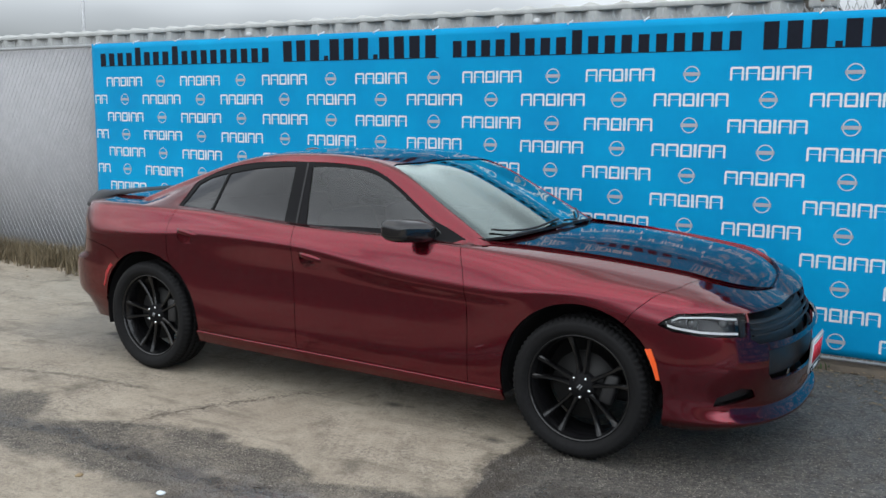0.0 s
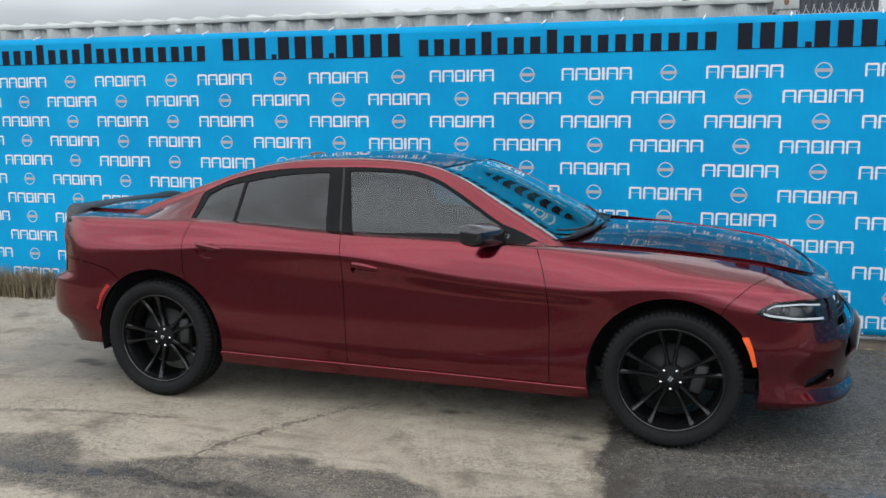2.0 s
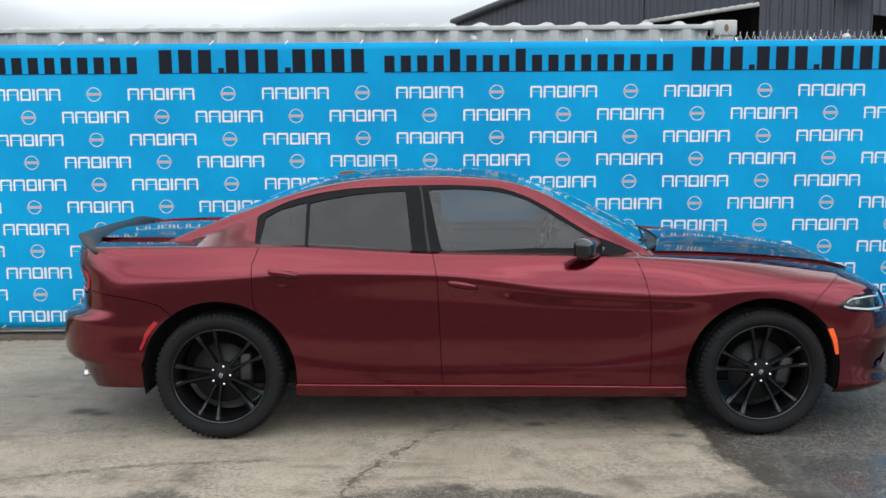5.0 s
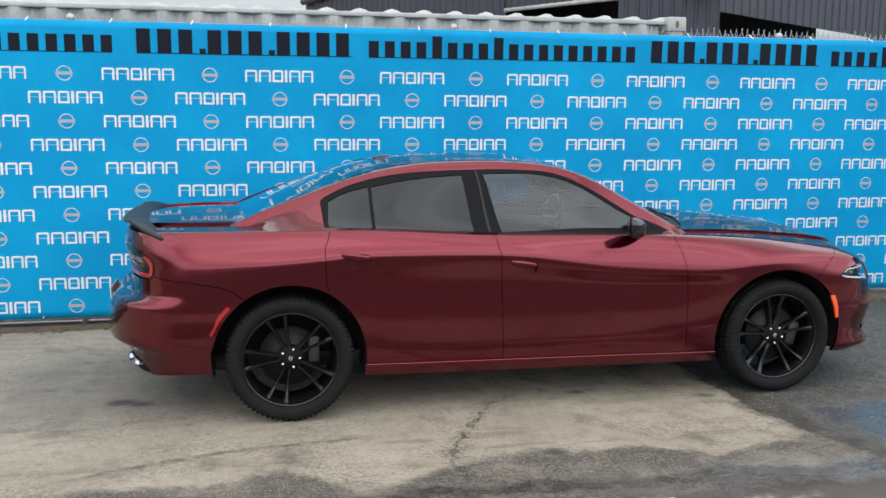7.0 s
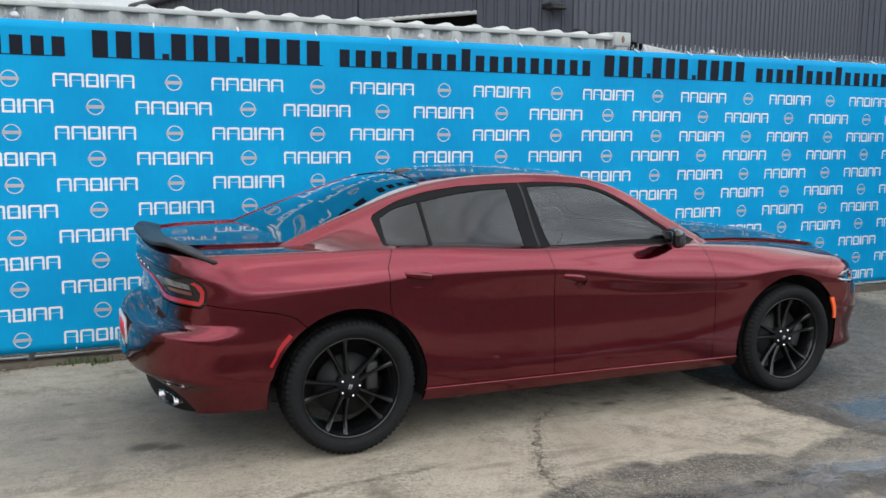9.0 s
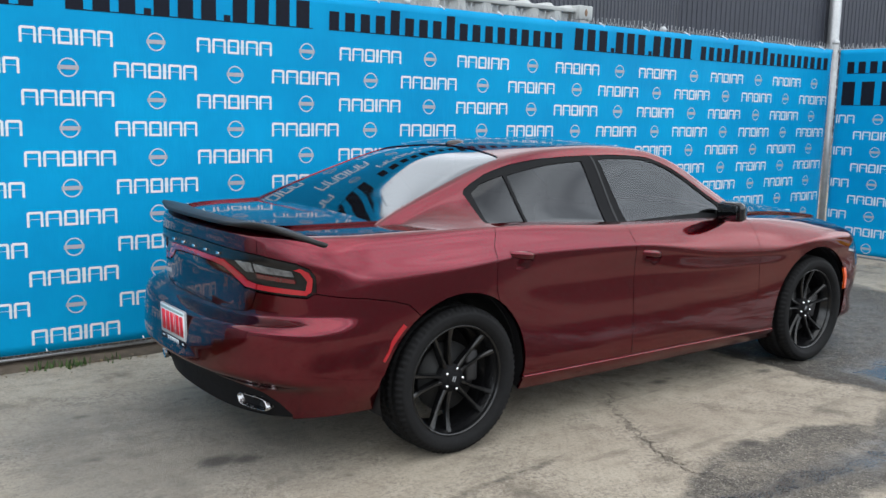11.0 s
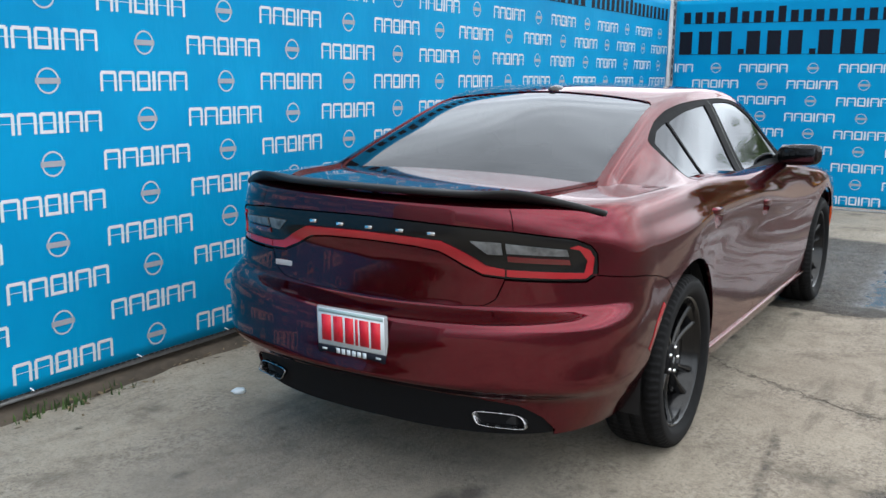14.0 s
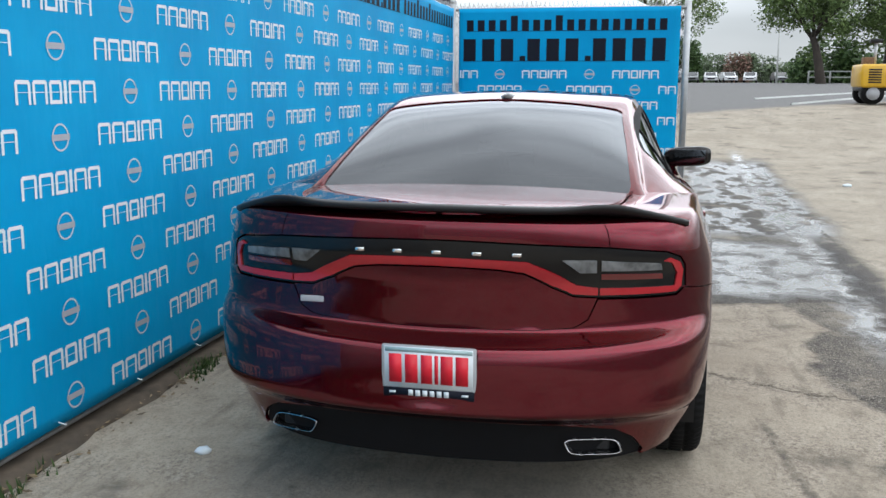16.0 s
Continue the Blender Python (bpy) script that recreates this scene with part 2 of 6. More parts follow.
    for sx, sy, r in ((-2.85, 0.64, 0.06), (-2.72, 0.63, 0.035), (-2.61, 0.62, 0.035), (-2.29, 0.63, 0.06), (-1.6, 0.62, 0.06), (-2.89, -0.56, 0.05), (-2.52, -0.33, 0.13), (-2.40, -0.38, 0.10), (-2.98, 0.0, 0.07), (0.27, -0.64, 0.09), (0.38, -0.62, 0.06), (-0.2, -1.61, 0.10), (-1.58, -1.25, 0.05), (1.05, -0.86, 0.09)):
        dx, dy = sub(x, sx), mul(sub(y, sy), 1.6)
        d = m.math("SQRT", add(mul(dx, dx), mul(dy, dy)))
        spots = m.math("MAXIMUM", spots, mul(sub(r, add(d, mul(small, 0.16))), 14.0, True))
    col = m.mix(mul(spots, 0.8), col, (0.044, 0.038, 0.034))
    # mud and puddles ahead, in a slanting strip
    lane = add(add(y, mul(x, 0.026)), add(2.07, mul(warp, 0.16)))
    lane_x = mul(mul(add(x, 0.3), 1.5, True), mul(sub(15.0, x), 0.6, True))
    mud = mul(mul(sub(0.20, m.math("ABSOLUTE", add(lane, 0.25))), 9.0, True), mul(lane_x, mul(sub(12.0, x), 0.6, True)))
    patch = mul(mul(sub(0.9, m.math("ABSOLUTE", sub(lane, 0.30))), 4.0, True), mul(mul(sub(x, 4.0), 1.5, True), mul(sub(13.5, x), 0.8, True)))
    mud = mul(m.math("MAXIMUM", mud, patch), m.ramp(m.noise(2.6, 8, 0.7), (0.34, 0.25), (0.48, 1.0)))
    col = m.mix(mul(mud, 0.9), col, (0.048, 0.042, 0.038))
    # far road
    road = mul(mul(sub(x, add(add(19.7, mul(y, -0.8)), mul(small, 1.5))), 1.2, True), 0.9)
    col = m.mix(road, col, m.ramp(mid, (0.3, (0.088, 0.088, 0.092)), (0.7, (0.136, 0.136, 0.138))).outputs[0])
    # standing water
    w_n1 = m.ramp(m.noise(1.9, 7, 0.62, stretch=(0.8, 1.5, 1)), (0.44, 0.0), (0.50, 1.0))
    streak_w = mul(mul(sub(0.19, m.math("ABSOLUTE", add(lane, mul(small, 0.55)))), 7.0, True), mul(lane_x, m.ramp(w2, (0.38, 0.0), (0.50, 1.0))))
    pool = mul(mul(sub(1.45, m.math("ABSOLUTE", sub(add(x, mul(warp, 0.6)), 2.72))), 2.2, True), mul(sub(add(y, mul(small, 0.8)), -2.28), 4.0, True))
    flat_w = mul(mul(pool, mul(sub(-1.02, add(y, mul(small, 0.5))), 5.0, True)), m.ramp(w2, (0.36, 0.35), (0.48, 1.0)))
    track = mul(mul(mul(sub(0.095, m.math("ABSOLUTE", add(lane, mul(small, 0.18)))), 18.0, True), mul(mul(add(x, 2.2), 1.2, True), mul(sub(2.0, x), 1.5, True))), m.ramp(mid, (0.38, 0.25), (0.52, 1.0)))
    wet = m.math("MAXIMUM", streak_w, mul(mul(mul(pool, 0.4), m.ramp(w1, (0.30, 0.25), (0.42, 1.0))), m.ramp(m.noise(5.5, 6, 0.7), (0.40, 0.15), (0.54, 1.0))))
    wet = m.math("MAXIMUM", wet, mul(w_n1, patch))
    wet = m.math("MAXIMUM", wet, flat_w)
    col = m.mix(mul(track, 0.8), col, (0.030, 0.027, 0.024))
    damp = m.math("MAXIMUM", mul(front, 0.08), mul(track, 0.85))
    gloss = m.math("MAXIMUM", m.math("MAXIMUM", m.math("MAXIMUM", mul(wet, 0.80), flat_w), streak_w), damp)
    # pale tone on the water streak paints in part of its sky reflection
    m.set(Base_Color=m.mix(mul(mul(streak_w, m.ramp(mid, (0.40, 0.15), (0.55, 1.0))), 0.14), m.mix(mul(wet, 0.5), col, (0.06, 0.058, 0.058)), (0.44, 0.43, 0.42)), Roughness=m.math("MULTIPLY_ADD", gloss, -0.74, 0.86), Specular_IOR_Level=0.45)
    h = add(mul(fine, 0.35), add(mul(mid, 0.9), add(mul(agg.outputs["Distance"], m.math("MULTIPLY_ADD", dark, 0.9, 0.1)), mul(cracks, -1.2))))
    m.bump(mul(h, m.math("MULTIPLY_ADD", wet, -0.90, 1.0)), 1.0, 0.012)
    return m.m


M_PAINT = paint_material()
M_BANNER = banner_material()
M_GROUND = ground_material()
M_PRINT_WHITE = plain("white_print", (0.63, 0.69, 0.73), 0.5, grain=0.03)
M_PRINT_BLACK = plain("dark_print", (0.010, 0.012, 0.02), 0.6, grain=0.1, Specular_IOR_Level=0.1)
M_PRINT_SILVER = plain("silver_print", (0.46, 0.52, 0.58), 0.5, grain=0.04)
M_PRINT_GREY = plain("grey_print", (0.34, 0.36, 0.40), 0.5, grain=0.05)
M_PRINT_RED = plain("red_print", (0.62, 0.012, 0.03), 0.45, grain=0.06)
M_TEAL = plain("teal_print", (0.34, 0.47, 0.49), 0.5, grain=0.1)
M_GALV = plain("galvanised_steel", (0.40, 0.41, 0.42), 0.45, metal=0.7, grain=0.12, scale=18)
M_CONTAINER = plain("grey_white_container_paint", (0.40, 0.41, 0.40), 0.6, grain=0.14, scale=7, bump=0.1)
M_FENCE_BACK = plain("pale_fence_screen", (0.44, 0.44, 0.455), 0.8, grain=0.08, scale=6)
M_CLAD = plain("charcoal_metal_cladding", (0.036, 0.040, 0.056), 0.5, metal=0.1, grain=0.12, scale=3)
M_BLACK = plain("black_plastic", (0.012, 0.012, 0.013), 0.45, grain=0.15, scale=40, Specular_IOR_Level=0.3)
M_GLOSSBLACK = plain("gloss_black", (0.006, 0.006, 0.007), 0.16, coat=0.3, grain=0.05)
M_RUST = plain("rusty_steel", (0.16, 0.09, 0.05), 0.8, grain=0.3, scale=25)

# ---- helpers for things ----


def smooth(me):
    me.polygons.foreach_set("use_smooth", [True] * len(me.polygons))


def mesh_from(name, verts, faces, mat, parent=None, label="", normals=None, flat=False):
    me = bpy.data.meshes.new(name)
    me.from_pydata([tuple(v) for v in verts], [], [tuple(f) for f in faces])
    if not flat:
        smooth(me)
    if normals is not None:
        me.normals_split_custom_set_from_vertices([tuple(n) for n in normals])
    me.materials.append(mat)
    ob = new(name, me)
    ob.parent = parent
    if label:
        ob["label"] = label
    return ob


def part(name, bm, mat, parent=None, label="", flat=False):
    me = bpy.data.meshes.new(name)
    bm.to_mesh(me)
    bm.free()
    if not flat:
        smooth(me)
    me.materials.append(mat)
    ob = new(name, me)
    ob.parent = parent
    if label:
        ob["label"] = label
    return ob


def thing(name, label, category, group="", kind="", at=(0, 0, 0)):
    ob = new(name)
    ob.location = at
    return tagged(ob, label, category, group, kind)


def box(bm, cx, cy, cz, sx, sy, sz, bevel=0.0, m=None):
    r = bmesh.ops.create_cube(bm, size=1.0, matrix=(m or Matrix()) @ Matrix.LocRotScale((cx, cy, cz), None, (sx, sy, sz)))
    if bevel:
        ed = {e for v in r["verts"] for e in v.link_edges}
        bmesh.ops.bevel(bm, geom=list(ed), offset=bevel, segments=2, affect="EDGES", profile=0.5)


def tube(bm, a, b, ra, rb=None, seg=10, caps=True):
    a, b = Vector(a), Vector(b)
    d = b - a
    m = Matrix.Translation((a + b) / 2) @ d.to_track_quat("Z", "Y").to_matrix().to_4x4()
    bmesh.ops.create_cone(bm, cap_ends=caps, segments=seg, radius1=ra, radius2=ra if rb is None else rb, depth=d.length, matrix=m)


def pchip(xs, ys, x):
    """Monotone cubic through (xs, ys), at x. ys may hold several columns of curves, one for each x."""
    xs, ys, x = np.asarray(xs, float), np.asarray(ys, float), np.asarray(x, float)
    h = np.diff(xs)
    if ys.ndim == 1:
        d = np.diff(ys) / h
    else:
        d = np.diff(ys, axis=0) / h[:, None]
        h = h[:, None]
    m = np.zeros_like(ys)
    ok = d[:-1] * d[1:] > 0
    w1, w2 = 2 * h[1:] + h[:-1], h[1:] + 2 * h[:-1]
    with np.errstate(divide="ignore", invalid="ignore"):
        hm = (w1 + w2) / (w1 / d[:-1] + w2 / d[1:])
    m[1:-1] = np.where(ok, hm, 0)
    m[0], m[-1] = d[0], d[-1]
    k = np.clip(np.searchsorted(xs, x, side="right") - 1, 0, len(xs) - 2)
    hh = xs[k + 1] - xs[k]
    t = (x - xs[k]) / hh
    if ys.ndim == 1:
        y0, y1, m0, m1 = ys[k], ys[k + 1], m[k], m[k + 1]
    else:
        c = np.arange(ys.shape[1])
        y0, y1, m0, m1 = ys[k, c], ys[k + 1, c], m[k, c], m[k + 1, c]
    return y0 * (1 + 2 * t) * (1 - t) ** 2 + m0 * hh * t * (1 - t) ** 2 + y1 * t * t * (3 - 2 * t) + m1 * hh * t * t * (t - 1)


def fair(xs, ys, soft, step=0.06):
    """A fair curve near (xs, ys): the monotone cubic, softened over that length and laid through as a natural spline."""
    g = np.arange(xs[0], xs[-1] + 0.005, 0.01)
    y = pchip(xs, ys, np.clip(g, xs[0], xs[-1]))
    n = int(soft * 400)
    k = np.exp(-0.5 * (np.arange(-n, n + 1) * 0.01 / soft) ** 2)
    pad = np.concatenate([2 * y[0] - y[n:0:-1], y, 2 * y[-1] - y[-2:-n - 2:-1]])
    y = np.convolve(pad, k / k.sum(), "valid")
    m = int(round((xs[-1] - xs[0]) / step))
    kx = np.linspace(xs[0], xs[-1], m + 1)
    ky = np.interp(kx, g, y)
    h = kx[1] - kx[0]
    A = 4 * np.eye(m - 1) + np.eye(m - 1, k=1) + np.eye(m - 1, k=-1)
    c = np.concatenate([[0], np.linalg.solve(A, 6 * (ky[2:] - 2 * ky[1:-1] + ky[:-2]) / h ** 2), [0]])

    def at(x):
        x = np.clip(np.asarray(x, float), kx[0], kx[-1])
        i = np.clip(((x - kx[0]) / h).astype(int), 0, m - 1)
        b = (x - kx[i]) / h
        a = 1 - b
        return a * ky[i] + b * ky[i + 1] + ((a ** 3 - a) * c[i] + (b ** 3 - b) * c[i + 1]) * h * h / 6
    return at


# ---- ground ----


def ground_z(x):
    return pchip([-400, 9, 14, 25, 60, 150, 400], [0, 0, 0.16, 0.95, 1.6, 1.9, 2.0], np.clip(x, -400, 400))


def build_ground():
    xs = np.concatenate([np.linspace(-400, -10, 12), np.linspace(-8, 30, 77), np.linspace(34, 400, 30)])
    ys = np.concatenate([np.linspace(-400, -12, 12), np.linspace(-10, 4, 29), np.linspace(6, 400, 14)])
    v, f = [], []
    for x in xs:
        for y in ys:
            near = max(0.0, 1 - abs(x) / 12) * max(0.0, 1 - abs(y) / 8)
            wob = 0.012 * noise.noise(Vector((x * 0.7, y * 0.7, 0))) * near if abs(y) > 1.1 or abs(x) > 2.8 else 0.0
            v.append((x, y, float(ground_z(x)) + wob))
    n = len(ys)
    for i in range(len(xs) - 1):
        for j in range(n - 1):
            f.append((i * n + j, (i + 1) * n + j, (i + 1) * n + j + 1, i * n + j + 1))
    g = mesh_from("ground", v, f, M_GROUND)
    tagged(g, "worn grey concrete and damp asphalt yard", "ground", kind="structure")


build_ground()

# ---- fence and banners ----
BY, BX = 1.722, 6.085
BAN_X0, BAN_X1, BAN_Z0, BAN_Z1 = -5.24, 5.98, 0.095, 2.435
PITCH, ROWH = 1.0956, 0.1842


def ripple(s, z, seed=0.0):
    """How far the cloth stands out from the fence."""
    a = 0.010 * noise.noise(Vector((s * 0.9, z * 0.5, seed))) + 0.006 * noise.noise(Vector((s * 2.6 + z * 1.2, z * 1.5, seed + 5)))
    top = math.exp(-((BAN_Z1 - z) / 0.10) ** 2)
    tie = 0.006 * top * abs(math.sin(s * math.pi / 0.61))
    return a + tie + 0.012


def cloth(name, length, place, parent, seed, z0=BAN_Z0, z1=BAN_Z1):
    n, k = int(length / 0.06), 40
    v, f = [], []
    for i in range(n + 1):
        for j in range(k + 1):
            s, z = length * i / n, z0 + (z1 - z0) * j / k
            v.append(place(s, z, ripple(s, z, seed)))
    for i in range(n):
        for j in range(k):
            a = i * (k + 1) + j
            f.append((a, a + k + 1, a + k + 2, a + 1))
    ob = mesh_from(name, v, f, M_BANNER, parent)
    so = ob.modifiers.new("thickness", "SOLIDIFY")
    so.thickness, so.offset = 0.0015, 0.0
    return ob


def rect(s, z, w, h):
    return (s, z, w, h)


def print_mesh(name, rects, place, seed, mat, parent, limit=None):
    """Flat print that follows the cloth: the union of (s, z, width, height) boxes as one sheet with shared corners."""
    ss = sorted({round(v, 5) for s, z, w, h in rects for v in (s, s + w)})
    zz = sorted({round(v, 5) for s, z, w, h in rects for v in (z, z + h)})
    fine = []
    for a, b in zip(ss, ss[1:]):
        k = max(1, int((b - a) / 0.05))
        fine += [a + (b - a) * i / k for i in range(k)]
    ss = fine + [ss[-1]]
    v, f, at = [], [], {}

    def vert(i, j):
        if (i, j) not in at:
            s, z = ss[i], zz[j]
            if limit:
                s = min(max(s, limit[0]), limit[1])
            at[i, j] = len(v)
            v.append(place(s, z, ripple(s, z, seed) + 0.0035))
        return at[i, j]
    for i in range(len(ss) - 1):
        cs = (ss[i] + ss[i + 1]) / 2
        for j in range(len(zz) - 1):
            cz = (zz[j] + zz[j + 1]) / 2
            if any(s < cs < s + w and z < cz < z + h for s, z, w, h in rects):
                f.append((vert(i, j), vert(i + 1, j), vert(i + 1, j + 1), vert(i, j + 1)))
    return mesh_from(name, v, f, mat, parent)


# widths of the six blocks of the white dealer mark, as shares of its length
MARK = ((0.0, 0.175), (0.20, 0.175), (0.40, 0.155), (0.575, 0.05), (0.645, 0.165), (0.83, 0.17))


def mark_quads(s, z, w, h):
    """Plain staple shapes and one block, held together by a hairline, in place of the dealer's name."""
    q = [rect(s, z + h * 0.485, w, h * 0.03)]
    k = 0.0155
    for i, (a, b) in enumerate(MARK):
        x, wide = s + a * w, b * w
        if wide < 3 * k:
            q.append(rect(x + wide * 0.1, z, wide * 0.75, h))
            continue
        c = 0.007
        q += [rect(x + c, z + h - k, wide - 2 * c, k), rect(x, z, k, h - c), rect(x + wide - k, z, k, h - c)]
        if i == 2:
            q.append(rect(x + c, z, wide - 2 * c, k))
    return q


def bar_word(s, z, w, n, x_height, tall, fill=0.62):
    """A line of writing as n plain upright bars on a thin line; tall: which of them reach higher."""
    step = w / n
    q = [rect(s, z, w - step * (1 - fill), 0.006)]
    for i in range(n):
        q.append(rect(s + i * step, z, step * fill, x_height * (1.36 if i in tall else 1.0)))
    return q


def emblem(s, z, r, place, seed, parent):
    v, f, n = [], [], 28
    for i in range(n):
        a = 2 * math.pi * i / n
        for rr in (r, r * 0.86):
            ss, zz = s + rr * math.cos(a), z + rr * math.sin(a)
            v.append(place(ss, zz, ripple(ss, zz, seed) + 0.0035))
    for i in range(n):
        a, b = 2 * i, 2 * ((i + 1) % n)
        f.append((a, b, b + 1, a + 1))
    ring = mesh_from("printed_emblem", v, f, M_PRINT_SILVER, parent)
    print_mesh("emblem_bar", [rect(s - r * 1.08, z - r * 0.22, r * 2.16, r * 0.44)], lambda a, b, c: place(a, b, c + 0.001), seed, M_PRINT_GREY, ring)
    return ring


def build_banner(name, label, length, place, seed, s_first, header):
    b = thing(name, label, "banner")
    cloth("cloth", length, place, b, seed)
    for quads, nm in header:
        print_mesh(nm, quads, place, seed, M_PRINT_BLACK, b, (0.02, length - 0.02))
    row = 0
    z = 2.034 if seed < 1 else 1.645
    while z > 0.14:
        first = s_first + (PITCH / 2 if row % 2 else 0.0)
        k = -7
        while True:
            s = first + k * PITCH
            k += 1
            if s - 0.3 > length:
                break
            if 0.09 < s < length - 0.09:
                emblem(s, z, 0.058, place, seed, b)
            ws = s + PITCH / 2 - 0.2725
            if ws + 0.50 > 0.05 and ws < length - 0.06:
                if ws > 0.03 and ws + 0.55 < length - 0.03:
                    print_mesh("printed_mark", mark_quads(ws, z - 0.048, 0.545, 0.095), place, seed, M_PRINT_WHITE, b)
                else:
                    q = [(max(r[0], 0.02), r[1], min(r[0] + r[2], length - 0.02) - max(r[0], 0.02), r[3]) for r in mark_quads(ws, z - 0.048, 0.545, 0.095)]
                    q = [r for r in q if r[2] > 0.004]
                    if q:
                        print_mesh("printed_mark", q, place, seed, M_PRINT_WHITE, b)
        z -= ROWH
        row += 1
    return b


def on_long(s, z, d):
    return (BAN_X0 + s, BY - d + (2.3 - z) * 0.009, z)


def on_side(s, z, d):
    return (BX - d, 1.66 - s, z)


def web_bars(s, z, w, h):
    return bar_word(s, z, w, 18, h, (4, 8))


def num_bars(s, z, w, h):
    step = w / 10.8
    q, x = [rect(s, z, w - step * 0.16, 0.006)], s
    for i in range(12):
        if i in (3, 7):
            q.append(rect(x, z, step * 0.3, h * 0.24))
            x += step * 0.4
        else:
            q.append(rect(x, z, step * 0.66, h))
            x += step
    return q


HEAD_LONG = []
for a, b in ((-5.10, -2.69), (-0.73, 1.67), (3.55, 5.95)):
    HEAD_LONG.append((web_bars(a - BAN_X0, 2.195, b - a, 0.135), "printed_line"))
for a, b in ((-2.56, -0.84), (1.77, 3.45)):
    HEAD_LONG.append((num_bars(a - BAN_X0, 2.195, b - a, 0.19), "printed_line"))
build_banner("fence_banner", "long blue vinyl banner with white dealer marks, tied to the fence", BAN_X1 - BAN_X0, on_long, 0.0, 0.183 - BAN_X0, HEAD_LONG)
HEAD_SIDE = [(web_bars(0.10, 2.16, 2.46, 0.135), "printed_line"), (num_bars(0.06, 1.80, 2.52, 0.27), "printed_line")]
build_banner("fence_banner", "short blue vinyl banner with dark writing across the fence end", 2.66, on_side, 3.0, 0.518, HEAD_SIDE)


def build_fence():
    f = thing("chain_link_fence", "galvanised chain link fence with top rail and twisted wire ends", "fence")
    runs = (((-9.0, BY + 0.05), (BX + 0.02, BY + 0.05)), ((BX + 0.03, BY + 0.05), (BX + 0.03, -1.06)))
    for (ax, ay), (bx, by) in runs:
        bm = bmesh.new()
        tube(bm, (ax, ay, 2.425), (bx, by, 2.425), 0.019, seg=10)
        part("top_rail", bm, M_GALV, f)
        bm = bmesh.new()
        tube(bm, (ax, ay, 0.06), (bx, by, 0.06), 0.012, seg=8)
        part("bottom_rail", bm, M_GALV, f)
        L = math.hypot(bx - ax, by - ay)
        d = Vector((bx - ax, by - ay, 0)) / L
        # wire mesh, joined: two families of slanting wires
        v, fc = [], []

        def wire(s0, z0, s1, z1, off, r=0.003):
            a, b = Vector((ax, ay, z0)) + d * s0, Vector((ax, ay, z1)) + d * s1
            nrm = Vector((-d.y, d.x, 0))
            a, b = a + nrm * off, b + nrm * off
            w = (b - a).normalized()
            p = w.cross(nrm)
            k = len(v)
            for q in (a, b):
                for o in (p * r, nrm * r, -p * r, -nrm * r):
                    v.append(q + o)
            for i in range(4):
                fc.append((k + i, k + (i + 1) % 4, k + 4 + (i + 1) % 4, k + 4 + i))
        step, H = 0.072, 2.42
        n = int((L + H) / step)
        for i in range(n):
            s = i * step - H * 0.62
            for sg in (1, -1):
                s0, s1 = (s, s + H * 0.62) if sg > 0 else (s + H * 0.62, s)
                z0, z1 = 0.05, 0.05 + H
                if min(s0, s1) < 0 or max(s0, s1) > L:
                    t0, t1 = 0.0, 1.0
                    lo, hi = -s0 / (s1 - s0), (L - s0) / (s1 - s0)
                    if lo > hi:
                        lo, hi = hi, lo
                    t0, t1 = max(0, lo), min(1, hi)
                    if t1 <= t0:
                        continue
                    s0, s1, z0, z1 = s0 + (s1 - s0) * t0, s0 + (s1 - s0) * t1, z0 + (z1 - z0) * t0, z0 + (z1 - z0) * t1
                wire(s0, z0, s1, z1, 0.003 * sg)
        tagged(mesh_from("wire_mesh", v, fc, M_GALV, f), kind="stuff")
        v, fc = [], []
        for i in range(int(L / 0.055)):
            s = i * 0.055
            h = 2.495 + 0.03 * random.random()
            wire(s, 2.45, s + 0.018, h, 0.0, 0.0024)
            wire(s + 0.03, 2.45, s + 0.008, h - 0.006, 0.002, 0.0024)
        tagged(mesh_from("wire_fringe", v, fc, M_GALV, f), kind="stuff")
    for px, py, r, h in ((-9.0, BY + 0.05, 0.03, 2.50), (-3.05, BY + 0.06, 0.03, 2.46), (0.0, BY + 0.06, 0.03, 2.46), (3.05, BY + 0.06, 0.03, 2.46), (BX + 0.02, BY + 0.02, 0.037, 2.52), (BX + 0.05, -1.08, 0.04, 3.0)):
        bm = bmesh.new()
        tube(bm, (px, py, -0.02), (px, py, h), r, seg=14)
        bmesh.ops.create_uvsphere(bm, u_segments=12, v_segments=6, radius=r * 1.15, matrix=Matrix.Translation((px, py, h)))
        part("post", bm, M_GALV, f)
    for i in range(19):
        s = 0.05 + i * 0.61
        for z in (2.425, 0.105):
            bm = bmesh.new()
            tube(bm, (BAN_X0 + s, BY - 0.03, z), (BAN_X0 + s + 0.01, BY + 0.05, z + (0.035 if z > 1 else 0.012)), 0.006 if z > 1 else 0.0035, seg=6)
            part("tie", bm, M_PRINT_WHITE, f)


build_fence()


